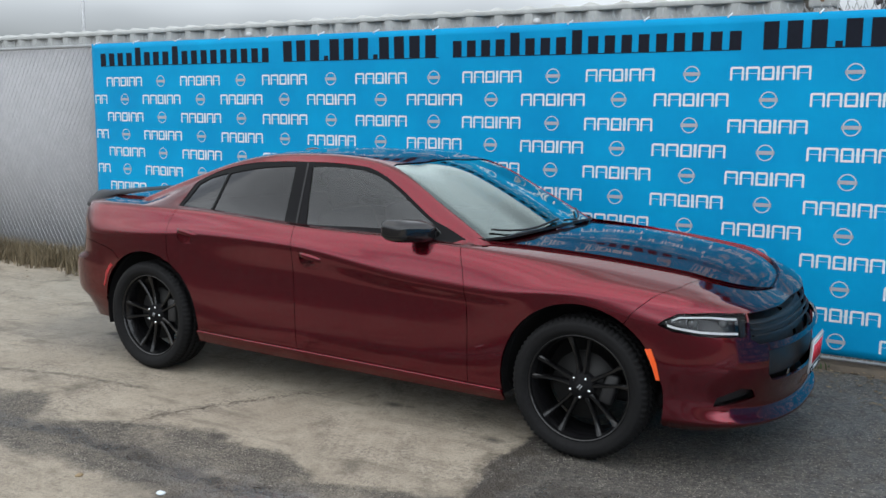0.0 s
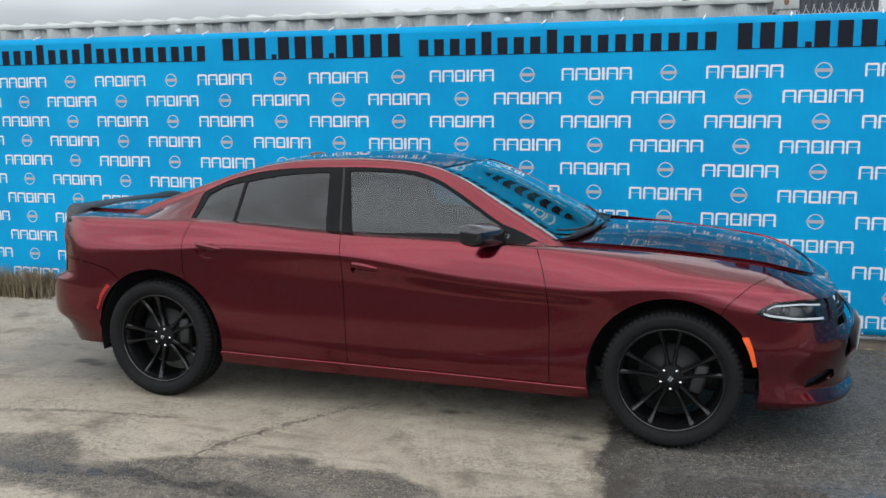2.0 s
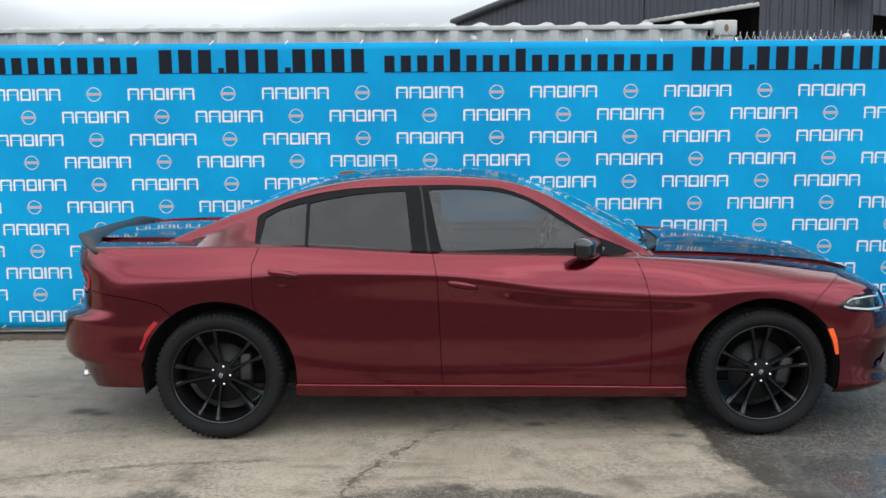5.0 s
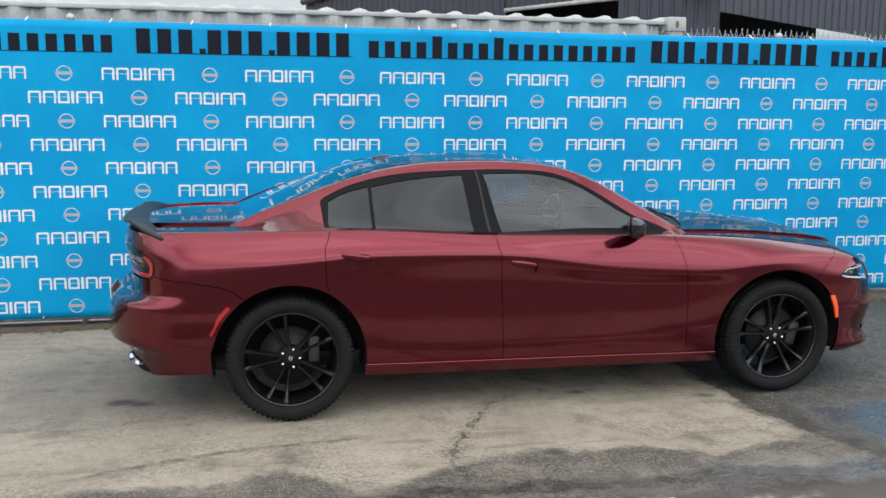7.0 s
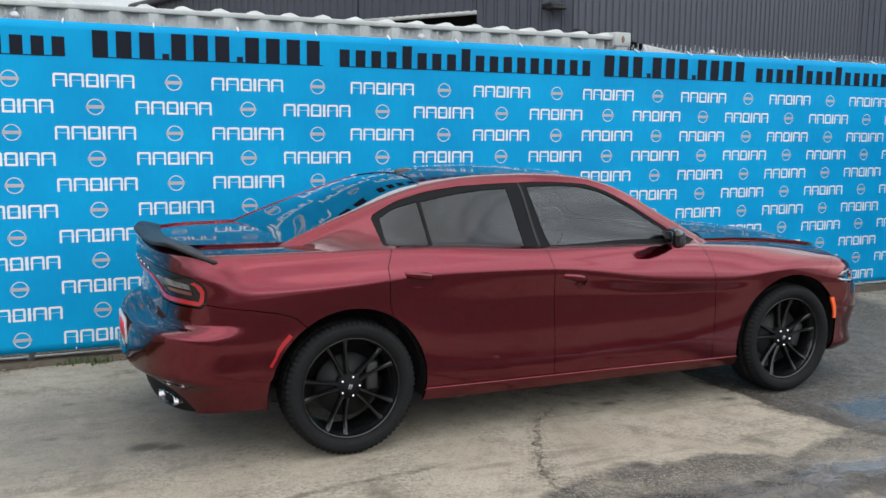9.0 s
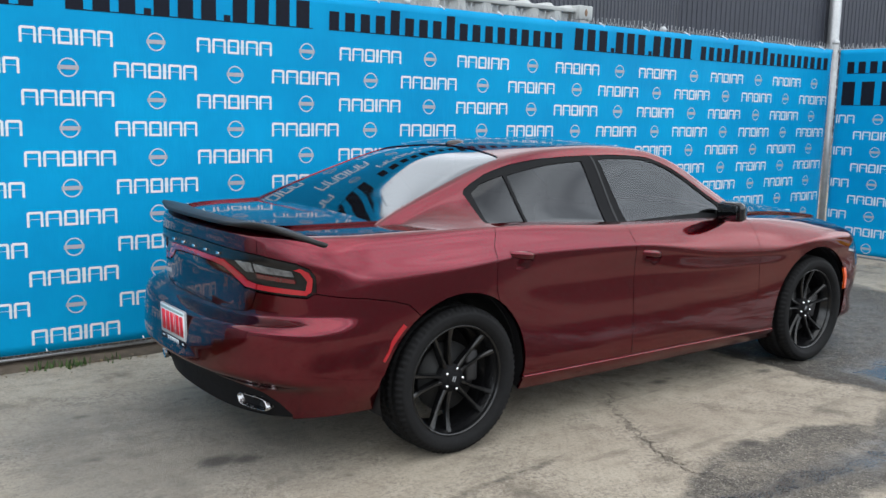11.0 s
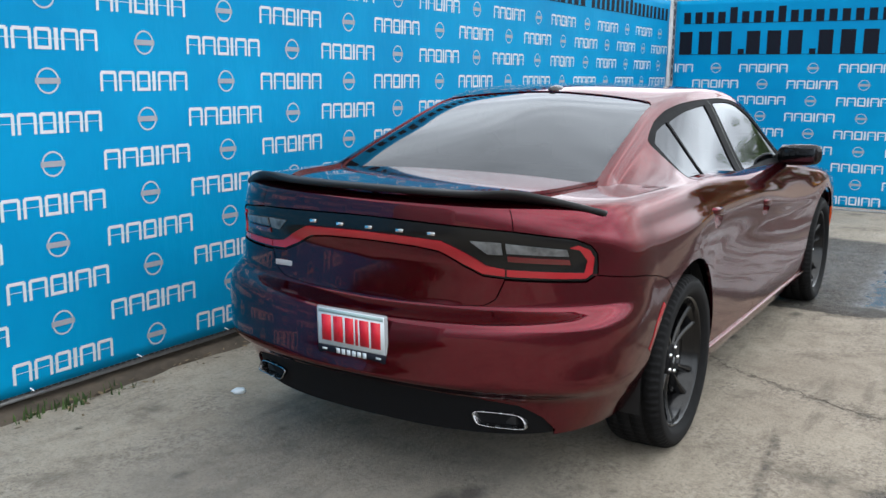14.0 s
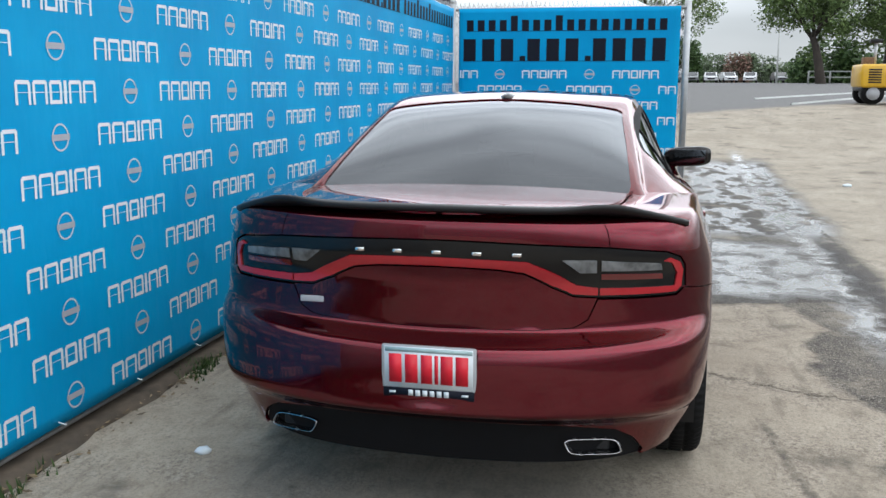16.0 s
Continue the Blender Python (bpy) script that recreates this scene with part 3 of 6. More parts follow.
def build_container():
    c = thing("shipping_container", "pale grey corrugated steel shipping container behind the fence", "container")
    x0, x1, y0, zt = -10.2, 2.10, 1.93, 2.59
    bm = bmesh.new()
    box(bm, (x0 + x1) / 2, y0 + 0.05, zt - 0.02, x1 - x0, 0.07, 0.04, 0.008)
    part("top_rail", bm, M_CONTAINER, c)
    # corrugated side
    v, f, x = [], [], x0
    prof = []
    while x < x1 - 0.1:
        prof += [(x, 0.0), (x + 0.07, 0.0), (x + 0.14, 0.055), (x + 0.21, 0.055)]
        x += 0.278
    for px, d in prof:
        v += [(px, y0 + 0.02 + d, 0.12), (px, y0 + 0.02 + d, zt - 0.03)]
    for i in range(len(prof) - 1):
        f.append((2 * i, 2 * i + 2, 2 * i + 3, 2 * i + 1))
    mesh_from("side_panel", v, f, M_CONTAINER, c, flat=True)
    # roof with rounded corrugations
    v, f = [], []
    n = int((x1 - x0) / 0.0463)
    for i in range(n + 1):
        x = x0 + 0.06 + (x1 - x0 - 0.12) * i / n
        z = zt + 0.036 * max(0, math.sin(x * 2 * math.pi / 0.278)) ** 0.6
        v += [(x, y0 + 0.06, zt), (x, y0 + 0.09, z), (x, y0 + 2.3, z), (x, y0 + 2.4, zt)]
    for i in range(n):
        for j in range(3):
            a = 4 * i + j
            f.append((a, a + 4, a + 5, a + 1))
    mesh_from("roof", v, f, M_CONTAINER, c)
    bm = bmesh.new()
    box(bm, x1, y0 + 1.25, 1.32, 0.10, 2.3, 2.4, 0.01)
    part("end_panel", bm, M_CONTAINER, c)
    for y in (y0 + 0.06, y0 + 2.4):
        bm = bmesh.new()
        box(bm, x1 + 0.01, y, 1.3, 0.13, 0.13, 2.45, 0.01)
        part("corner_post", bm, M_CONTAINER, c)
        bm = bmesh.new()
        box(bm, x1 + 0.005, y, zt - 0.035, 0.18, 0.165, 0.13, 0.012)
        cast = part("corner_casting", bm, M_CONTAINER, c)
        bm = bmesh.new()
        bmesh.ops.create_uvsphere(bm, u_segments=12, v_segments=8, radius=0.03, matrix=Matrix.Translation((x1 + 0.005, y - 0.075, zt - 0.035)) @ Matrix.Diagonal((0.8, 0.45, 1.3, 1)))
        part("lifting_hole", bm, M_RUST, cast, "dark rusty lifting hole")


build_container()

# ---- the car: skin ----
U = [-2.95, -2.45, -1.95, -1.5, -1.1, -0.3, 0.5, 1.1, 1.5, 1.95, 2.45, 2.95]
RZ, RW, RE = [], [], []


def rail(xr, xf, z, w):
    """One rail of the skin: its end at the rear and at the front, its height and its half width along the body."""
    RZ.append(z), RW.append(w), RE.append((xr, xf))


rail(-2.45, 2.38, [.235, .25, .28, .27, .245, .235, .23, .225, .23, .235, .215, .20], [.74, .78, .82, .85, .86, .86, .86, .86, .86, .85, .82, .80])
rail(-2.50, 2.475, [.40, .41, .38, .33, .315, .305, .295, .285, .285, .29, .265, .25], [.80, .845, .875, .885, .893, .893, .893, .893, .89, .89, .885, .86])
rail(-2.580, 2.435, [.47, .49, .48, .45, .42, .42, .42, .42, .42, .40, .345, .325], [.85, .89, .905, .912, .910, .906, .906, .908, .915, .90, .865, .85])
rail(-2.560, 2.48, [.655, .68, .66, .60, .58, .58, .58, .58, .60, .58, .52, .50], [.86, .905, .925, .935, .915, .906, .906, .915, .935, .925, .89, .87])
rail(-2.437, 2.46, [.705, .738, .765, .775, .76, .76, .73, .72, .74, .71, .66, .62], [.84, .895, .925, .945, .915, .903, .903, .92, .945, .925, .88, .86])
rail(-2.437, 2.43, [.85, .87, .885, .905, .935, .925, .815, .790, .84, .80, .74, .70], [.83, .875, .92, .945, .922, .918, .92, .928, .94, .91, .87, .85])
rail(-2.468, 2.38, [.96, .975, .985, .995, 1.005, .985, .915, .885, .905, .87, .80, .76], [.82, .86, .893, .913, .898, .893, .90, .905, .905, .88, .84, .83])
rail(-2.46, 2.30, [1.065, 1.075, 1.09, 1.092, 1.085, 1.042, 1.025, .990, .955, .905, .845, .80], [.79, .81, .84, .865, .855, .85, .85, .84, .82, .79, .76, .76])
rail(-2.42, 2.25, [1.092, 1.098, 1.108, 1.108, 1.098, 1.054, 1.037, 1.020, .995, .945, .875, .822], [.60, .60, .60, .72, .815, .81, .81, .70, .655, .60, .57, .57])
XS, NR, NF = 1.95, 3.0, 2.4
NV = len(RZ)
FZ, FW = [fair(U, z, 0.13) for z in RZ], [fair(U, w, 0.13) for w in RW]
VS = 0.115


def rail_at(k, u):
    """A rail's x, half width and height at the way u round the body; within XS u is x itself."""
    u = np.asarray(u, float)
    z, w = FZ[k](u), FW[k](u)
    th = np.clip((np.abs(u) - XS), 0, 1) * math.pi / 2
    front = u > 0
    e = np.where(front, 2 / NF, 2 / NR)
    xe = np.where(front, RE[k][1], -RE[k][0])
    x = np.where(np.abs(u) <= XS, u, np.sign(u) * (XS + (xe - XS) * np.sin(th) ** e))
    return x, w * np.clip(np.cos(th), 0, 1) ** e, z


def body(u, v):
    """The outer skin: x, half width, height at (u, v), v from the sill (0) to the hood's edge (8)."""
    u, v = np.atleast_1d(np.asarray(u, float)), np.atleast_1d(np.asarray(v, float))
    R = np.array([rail_at(k, u) for k in range(NV)])
    vs = np.arange(NV)
    P = np.stack([pchip(vs, R[:, c, :], v) for c in range(3)], axis=1)
    # the rolled lower edge of the rear bumper
    k = np.clip((-u - 2.05) / 0.3, 0, 1)
    P[:, 0] -= 0.016 * k * np.exp(-((P[:, 2] - 0.440) / 0.026) ** 2)
    return P


def top_profile(s):
    return pchip([-.25, 0, .25, .50, .68, .84, 1], [.053, .055, .053, .044, .026, .013, 0], s)


def hood_skin(u, s):
    """The hood inside the last rail, with its raised middle."""
    x, w, z = rail_at(NV - 1, u)
    return np.stack([x, w * s, z + top_profile(s) * pchip([0.5, 1.0, 1.5, 2.2, 2.95], [.45, .6, 1, .7, 0], u)], axis=1)


def deck_skin(u, s):
    x, w, z = rail_at(NV - 1, u)
    return np.stack([x, w * s, z + 0.016 * (1 - np.abs(s) ** 2.2)], axis=1)


GX = [-2.0, -1.8, -1.4, -1.0, -0.65, -0.3, 0.05, 0.28, 0.6, 0.95, 1.15]
GC = [1.030, 1.128, 1.308, 1.442, 1.482, 1.489, 1.468, 1.422, 1.296, 1.127, 1.018]
GZ = [1.030, 1.120, 1.268, 1.392, 1.445, 1.455, 1.435, 1.375, 1.205, 1.01, 0.90]
GY = [.675, .650, .610, .580, .583, .59, .60, .63, .69, .755, .77]


F_EDGE, F_HALF, F_MID = [fair(GX, g, 0.07, 0.05) for g in (GZ, GY, GC)]


def cabin(x, s):
    """Roof and pillars: x, half width, height at (x, s), s from the belt (0) to the roof's middle (5)."""
    x, s = np.atleast_1d(np.asarray(x, float)), np.atleast_1d(np.asarray(s, float))
    _, w7, z7 = rail_at(7, x)
    drop = 0.035 * (np.clip((x - 0.84) / 0.2, 0, 1) ** 2 + 0.5 * np.clip((-1.6 - x) / 0.4, 0, 1) ** 2 + 0.6 * np.clip((-1.62 - x) / 0.3, 0, 1.2) ** 2)
    ze, ye, zc = F_EDGE(x), F_HALF(x), F_MID(x)
    t = np.clip((x + 0.05) / 0.55, 0, 1)
    fall = 0.25 + 0.24 * t * t * (3 - 2 * t)
    Y = np.array([w7, w7 - 0.035, np.minimum(ye + 0.045, w7 - 0.05), ye - 0.012, ye * 0.5, 0 * ye, -ye * 0.5])
    Z = np.array([z7 - drop, z7 + 0.012 - drop, np.maximum(ze - 0.045, z7 + 0.014 - drop), ze + 0.008, zc - fall * (zc - ze), zc, zc - fall * (zc - ze)])
    # the rear pillar runs down to the shoulder in one slope
    b = np.clip((-1.22 - x) / 0.3, 0, 1)
    b = b * b * (3 - 2 * b)
    Y[1] += b * (Y[0] + 0.42 * (Y[2] - Y[0]) - Y[1])
    Z[1] += b * (Z[0] + 0.36 * (Z[2] - Z[0]) - Z[1])
    k = np.arange(7)
    return np.stack([x, pchip(k, Y, s), pchip(k, Z, s)], axis=1)


VF = np.linspace(0, NV - 1, 241)


def at_uz(u, z):
    """(u, v) of the skin at the way u and height z."""
    return (u, float(np.interp(z, body(np.full(241, u), VF)[:, 2], VF)))


def at_xz(x, z):
    if abs(x) <= XS:
        return at_uz(x, z)
    us = np.sign(x) * np.linspace(XS, 2.95, 200)
    v = at_uz(np.sign(x) * 2.3, z)[1]
    for _ in range(4):
        xs = body(us, np.full(200, v))[:, 0]
        u = float(np.interp(abs(x), np.abs(xs), us))
        v = at_uz(u, z)[1]
    return (u, v)


def at_yz(y, z, end):
    us = end * np.linspace(XS, 2.95, 300)
    v = at_uz(end * 2.6, z)[1]
    u = end * 2.95
    for _ in range(5):
        w = body(us, np.full(300, v))[:, 1]
        u = float(np.interp(-abs(y), -w, us))
        v = at_uz(u, z)[1]
    return (u, v)


def on_cabin(x, z):
    s = np.linspace(0, 3.2, 160)
    return (x, float(np.interp(z, cabin(np.full(160, x), s)[:, 2], s)))


def on_roof(x, y):
    s = np.linspace(5, 1.5, 160)
    return (x, float(np.interp(abs(y), cabin(np.full(160, x), s)[:, 1], s)))


# ---- panels cut out of the skin ----


def inside(P, poly):
    x, y = P[:, 0], P[:, 1]
    r = np.zeros(len(P), bool)
    a = poly
    b = np.roll(poly, -1, axis=0)
    for (x0, y0), (x1, y1) in zip(a, b):
        if y0 == y1:
            continue
        c = ((y0 > y) != (y1 > y)) & (x < (x1 - x0) * (y - y0) / (y1 - y0) + x0)
        r ^= c
    return r


def densify(poly, step):
    out = []
    n = len(poly)
    for i in range(n):
        a, b = np.array(poly[i]), np.array(poly[(i + 1) % n])
        k = max(1, int(np.ceil(np.hypot(*(b - a)) / step)))
        out += [a + (b - a) * j / k for j in range(k)]
    return np.array(out)


def inset(poly, d):
    """The polygon drawn in by d along its corners' normals."""
    if d == 0:
        return poly
    a, c = np.roll(poly, 1, axis=0), np.roll(poly, -1, axis=0)
    e1, e2 = poly - a, c - poly
    n1, n2 = [np.stack([-e[:, 1], e[:, 0]], 1) / np.maximum(np.hypot(e[:, 0], e[:, 1]), 1e-9)[:, None] for e in (e1, e2)]
    area = np.sum(poly[:, 0] * c[:, 1] - c[:, 0] * poly[:, 1])
    n = (n1 + n2) * (1 if area > 0 else -1)
    n /= np.maximum(np.hypot(n[:, 0], n[:, 1]), 0.5)[:, None]
    return poly + n * d


from mathutils import geometry


def skin_frame(surf, u, v, lo, hi):
    """Points and outward normals of the right-hand skin."""
    def p(a, b):
        q = surf(a, b)
        return np.stack([q[:, 0], -q[:, 1], q[:, 2]], 1)
    e = 2e-3
    P = p(u, v)
    ua, ub = np.clip(u - e, lo[0], hi[0]), np.clip(u + e, lo[0], hi[0])
    va, vb = np.clip(v - 0.02, lo[1], hi[1]), np.clip(v + 0.02, lo[1], hi[1])
    n = np.cross(p(ub, v) - p(ua, v), p(u, vb) - p(u, va))
    n /= np.maximum(np.linalg.norm(n, axis=1), 1e-12)[:, None]
    return P, n


LIMITS = {"body": ((-2.95, 0), (2.95, NV - 1)), "cabin": ((-2.0, 0), (1.15, 5)), "hood": ((0.5, 0), (2.95, 1)), "deck": ((-2.95, 0), (-1.0, 1))}
SKINS = {"body": (body, VS), "cabin": (cabin, 0.16), "hood": (hood_skin, 0.6), "deck": (deck_skin, 0.6)}


def cut(name, skin, outer, mat, parent, holes=(), step=0.03, gap=0.0018, depth=0.0, lip=0.014, label="", joined=False, sides=(-1, 1)):
    """A panel of the skin inside a polygon of (u, v), less the holes, for both sides of the car."""
    surf, k = SKINS[skin]
    sc = np.array([1.0, k])
    O0 = densify(np.array(outer, float) * sc, step)
    O = inset(O0, gap)
    if skin == "body":
        O[np.abs(O0[:, 0]) > 2.9499, 0] = O0[np.abs(O0[:, 0]) > 2.9499, 0]
    else:
        mid_line = (5.0 if skin == "cabin" else 0.0) * k
        on = np.abs(O0[:, 1] - mid_line) < 1e-6
        O[on, 1] = mid_line
    H = [inset(densify(np.array(h, float) * sc, step * 0.7), -gap) for h in holes]
    lo, hi = np.array(LIMITS[skin][0]) * sc, np.array(LIMITS[skin][1]) * sc
    O = np.clip(O, lo, hi)
    bnd = np.vstack([O] + H)
    g = np.stack(np.meshgrid(np.arange(O[:, 0].min(), O[:, 0].max(), step), np.arange(O[:, 1].min(), O[:, 1].max(), step * 0.8)), -1).reshape(-1, 2)
    g = g + np.array([0.0013, 0.0017])
    ok = inside(g, O)
    for h in H:
        ok &= ~inside(g, h)
    g = g[ok]
    if len(g):
        d = np.min(np.hypot(g[:, None, 0] - bnd[None, :, 0], g[:, None, 1] - bnd[None, :, 1]), axis=1)
        g = g[d > step * 0.45]
    edges, b = [], 0
    for loop in [O] + H:
        n = len(loop)
        edges += [(b + i, b + (i + 1) % n) for i in range(n)]
        b += n
    pts = [Vector(p) for p in np.vstack([bnd, g])]
    V2, _, F, *_ = geometry.delaunay_2d_cdt(pts, edges, [], 0, 1e-6)
    V2 = np.array([tuple(p) for p in V2])
    F = np.array([f for f in F])
    C = V2[F].mean(axis=1)
    ok = inside(C, O)
    for h in H:
        ok &= ~inside(C, h)
    F = F[ok]
    used = np.unique(F)
    remap = -np.ones(len(V2), int)
    remap[used] = np.arange(len(used))
    V2, F = V2[used], remap[F]
    uv = V2 / sc
    P, N = skin_frame(surf, uv[:, 0], uv[:, 1], LIMITS[skin][0], LIMITS[skin][1])
    dd = depth(uv, P) if callable(depth) else depth
    P = P - N * (np.asarray(dd).reshape(-1, 1) if np.ndim(dd) else dd)
    # turn faces outwards
    a, b2, c = P[F[:, 0]], P[F[:, 1]], P[F[:, 2]]
    fn = np.cross(b2 - a, c - a)
    flip = np.einsum("ij,ij->i", fn, N[F[:, 0]]) < 0
    F[flip] = F[flip][:, ::-1]
    verts, norms, faces = list(P), list(N), [tuple(f) for f in F]
    if lip:
        cnt = {}
        for f in faces:
            for i in range(3):
                e = (f[i], f[(i + 1) % 3])
                cnt[e] = cnt.get(e, 0) + 1
        for (i, j) in [e for e in cnt if (e[1], e[0]) not in cnt]:
            t = P[j] - P[i]
            if abs(P[i][1]) < 1e-4 and abs(P[j][1]) < 1e-4:
                continue
            o = np.cross(t, N[i])
            o /= max(np.linalg.norm(o), 1e-9)
            b0 = len(verts)
            verts += [P[i], P[j], P[j] - N[j] * lip, P[i] - N[i] * lip]
            norms += [o, o, o, o]
            faces.append((b0, b0 + 3, b0 + 2, b0 + 1))
    verts, norms = np.array(verts), np.array(norms)
    obs, acc = [], [[], [], []]
    for sg in sides:
        m = np.array([1.0, -sg, 1.0])
        fs = faces if sg < 0 else [f[::-1] for f in faces]
        if joined:
            b0 = sum(len(x) for x in acc[0])
            acc[0].append(verts * m), acc[1].append(norms * m)
            acc[2] += [tuple(i + b0 for i in f) for f in fs]
        else:
            obs.append(mesh_from(name, verts * m, fs, mat, parent, label, norms * m))
    if joined:
        obs.append(mesh_from(name, np.vstack(acc[0]), acc[2], mat, parent, label, np.vstack(acc[1])))
    return obs


def glass_material(name, tint, rough=0.02, twice=1.1, sheen=(0.95, 0.97, 1.0)):
    m = Mat(name)
    nt = m.t
    nt.nodes.remove(m.b)
    out = next(n for n in nt.nodes if n.type == "OUTPUT_MATERIAL")
    fres = m.n("Fresnel", {"IOR": 1.52})
    tr = m.n("BsdfTransparent", {"Color": (*tint, 1)})
    smear = m.noise(4.0, 5)
    gl = m.n("BsdfGlossy", {"Color": (*sheen, 1), "Roughness": m.ramp(smear, (0.35, rough), (0.8, rough + 0.04))})
    mix = m.n("MixShader", {0: m.math("MULTIPLY", fres, twice, clamp=True), 1: tr, 2: gl})
    nt.links.new(mix.outputs[0], out.inputs[0])
    return m.m


M_TINT = glass_material("dark_tinted_glass", (0.04, 0.042, 0.045), twice=1.0)
M_TINT2 = glass_material("tinted_glass", (0.32, 0.34, 0.34), twice=1.2)
M_SCREEN = glass_material("windscreen_glass", (0.20, 0.27, 0.27), twice=1.8, sheen=(0.86, 1.0, 0.97))
M_REARGLASS = glass_material("rear_screen_glass", (0.09, 0.095, 0.10), twice=1.45)
M_LENS = glass_material("clear_lens", (0.80, 0.81, 0.82), twice=0.25)
M_REDLENS = plain("red_lamp_lens", (0.34, 0.010, 0.017), 0.2, coat=0.5, grain=0.06)
M_DARKRED = plain("dark_red_lens", (0.10, 0.004, 0.006), 0.12, coat=1.0, grain=0.08)
M_AMBER = plain("amber_lens", (0.85, 0.10, 0.015), 0.2, coat=1.0, grain=0.08)
M_CHROME = plain("chrome", (0.80, 0.81, 0.82), 0.10, metal=1.0, grain=0.02)
M_TIP = plain("worn_chrome", (0.42, 0.42, 0.43), 0.24, metal=1.0, grain=0.1)
M_MIRROR = plain("mirror_glass", (0.10, 0.11, 0.12), 0.04, metal=1.0, grain=0.02)
M_DRL = plain("white_light_pipe", (0.85, 0.86, 0.88), 0.2, coat=0.6, grain=0.02)
M_RUBBER = plain("tyre_rubber", (0.010, 0.010, 0.0105), 0.7, grain=0.25, scale=60, bump=0.15, Specular_IOR_Level=0.12)
M_RIM = plain("satin_black_alloy", (0.005, 0.005, 0.0055), 0.2, coat=0.3, grain=0.1, Specular_IOR_Level=0.3)
M_DISC = plain("brake_steel", (0.006, 0.006, 0.006), 0.6, metal=0.2, grain=0.2)
M_CALIPER = plain("dark_caliper", (0.012, 0.012, 0.013), 0.5, grain=0.2)
M_TRIM = plain("black_window_trim", (0.008, 0.008, 0.009), 0.66, grain=0.1, Specular_IOR_Level=0.1)
M_SEAT = plain("black_cloth", (0.018, 0.018, 0.019), 0.9, grain=0.2, scale=80)
M_SILVER = plain("silver_plastic", (0.35, 0.36, 0.38), 0.5, grain=0.05)
M_SMOKED = plain("smoked_clear_lens", (0.13, 0.135, 0.14), 0.2, coat=0.3, grain=0.5, scale=25)
M_LAMPBLACK = plain("smoked_black_lens", (0.005, 0.005, 0.0055), 0.2, grain=0.1, Specular_IOR_Level=0.4)

car = thing("car", "dark red pearl four-door saloon with black wheels and tinted windows", "car", at=(0, 0.03, 0))
WB, HUB = 1.526, 0.364
ARCH_R = 0.432


def arc(cx, a0, a1, r=ARCH_R, n=40):
    return [at_xz(cx + r * math.cos(radians(a0 + (a1 - a0) * i / n)), HUB + r * math.sin(radians(a0 + (a1 - a0) * i / n))) for i in range(n + 1)]


def low(x):
    return (x, 0.0)


def run(f, pts):
    return [f(*p) for p in pts]


A_LOW = math.degrees(math.asin((0.262 - HUB) / ARCH_R))
A_SILL = math.degrees(math.asin((0.300 - HUB) / ARCH_R))
A_SILL_F = math.degrees(math.asin((0.286 - HUB) / ARCH_R))
X_OFF = ARCH_R * math.cos(radians(A_LOW))
FSEAM = [(0.895, 0.289), (0.895, 0.60), (0.875, 0.82), (0.855, 0.90), (0.815, 1.0)]
BSEAM = [(-0.275, 0.305), (-0.285, 0.55), (-0.30, 0.90), (-0.325, 1.04)]
RSEAM = [(-1.30, 0.734), (-1.322, 0.80), (-1.325, 1.0), (-1.30, 1.06), (-1.27, 1.10)]
sill_top = [(x, 1.0) for x in (-1.11, -0.6, 0.0, 0.6, 1.11)]

cut("inner_shell", "body", [(-2.94, 0.02), (2.94, 0.02), (2.94, 7.9), (-2.94, 7.9)], M_BLACK, car,
                 holes=[arc(WB, A_LOW, 180 - A_LOW) + [(WB - X_OFF, 0.05), (WB + X_OFF, 0.05)], arc(-WB, A_LOW, 180 - A_LOW) + [(-WB - X_OFF, 0.05), (-WB + X_OFF, 0.05)]], step=0.06, depth=0.085, lip=0, joined=True)
cut("side_skirt", "body", [(WB - X_OFF, 0.02), (WB - X_OFF, 0.5)] + [at_xz(WB + ARCH_R * math.cos(radians(180 - A_SILL_F)), 0.286)] + sill_top[::-1] + [at_xz(-WB + ARCH_R * math.cos(radians(A_SILL)), 0.30), (-WB + X_OFF, 0.02)], M_PAINT, car, depth=-0.012, gap=0.001)
# bright rolled edge along the top of the sills
for sg in (-1, 1):
    xs = np.linspace(-WB + X_OFF + 0.012, WB - X_OFF - 0.012, 60)
    zs = FZ[1](xs)
    v, f = [], []
    for dz, out in ((-0.004, 0.0122), (-0.001, 0.0126), (0.002, 0.008), (0.004, -0.004)):
        for x, z in zip(xs, zs):
            v.append((x, sg * (float(body([x], [1.0])[0, 1]) + out), z + dz))
    n = len(xs)
    for j in range(3):
        for i in range(n - 1):
            a = j * n + i
            q = (a, a + 1, a + n + 1, a + n)
            f.append(q if sg < 0 else q[::-1])
    mesh_from("sill_edge", v, f, M_PAINT, car)
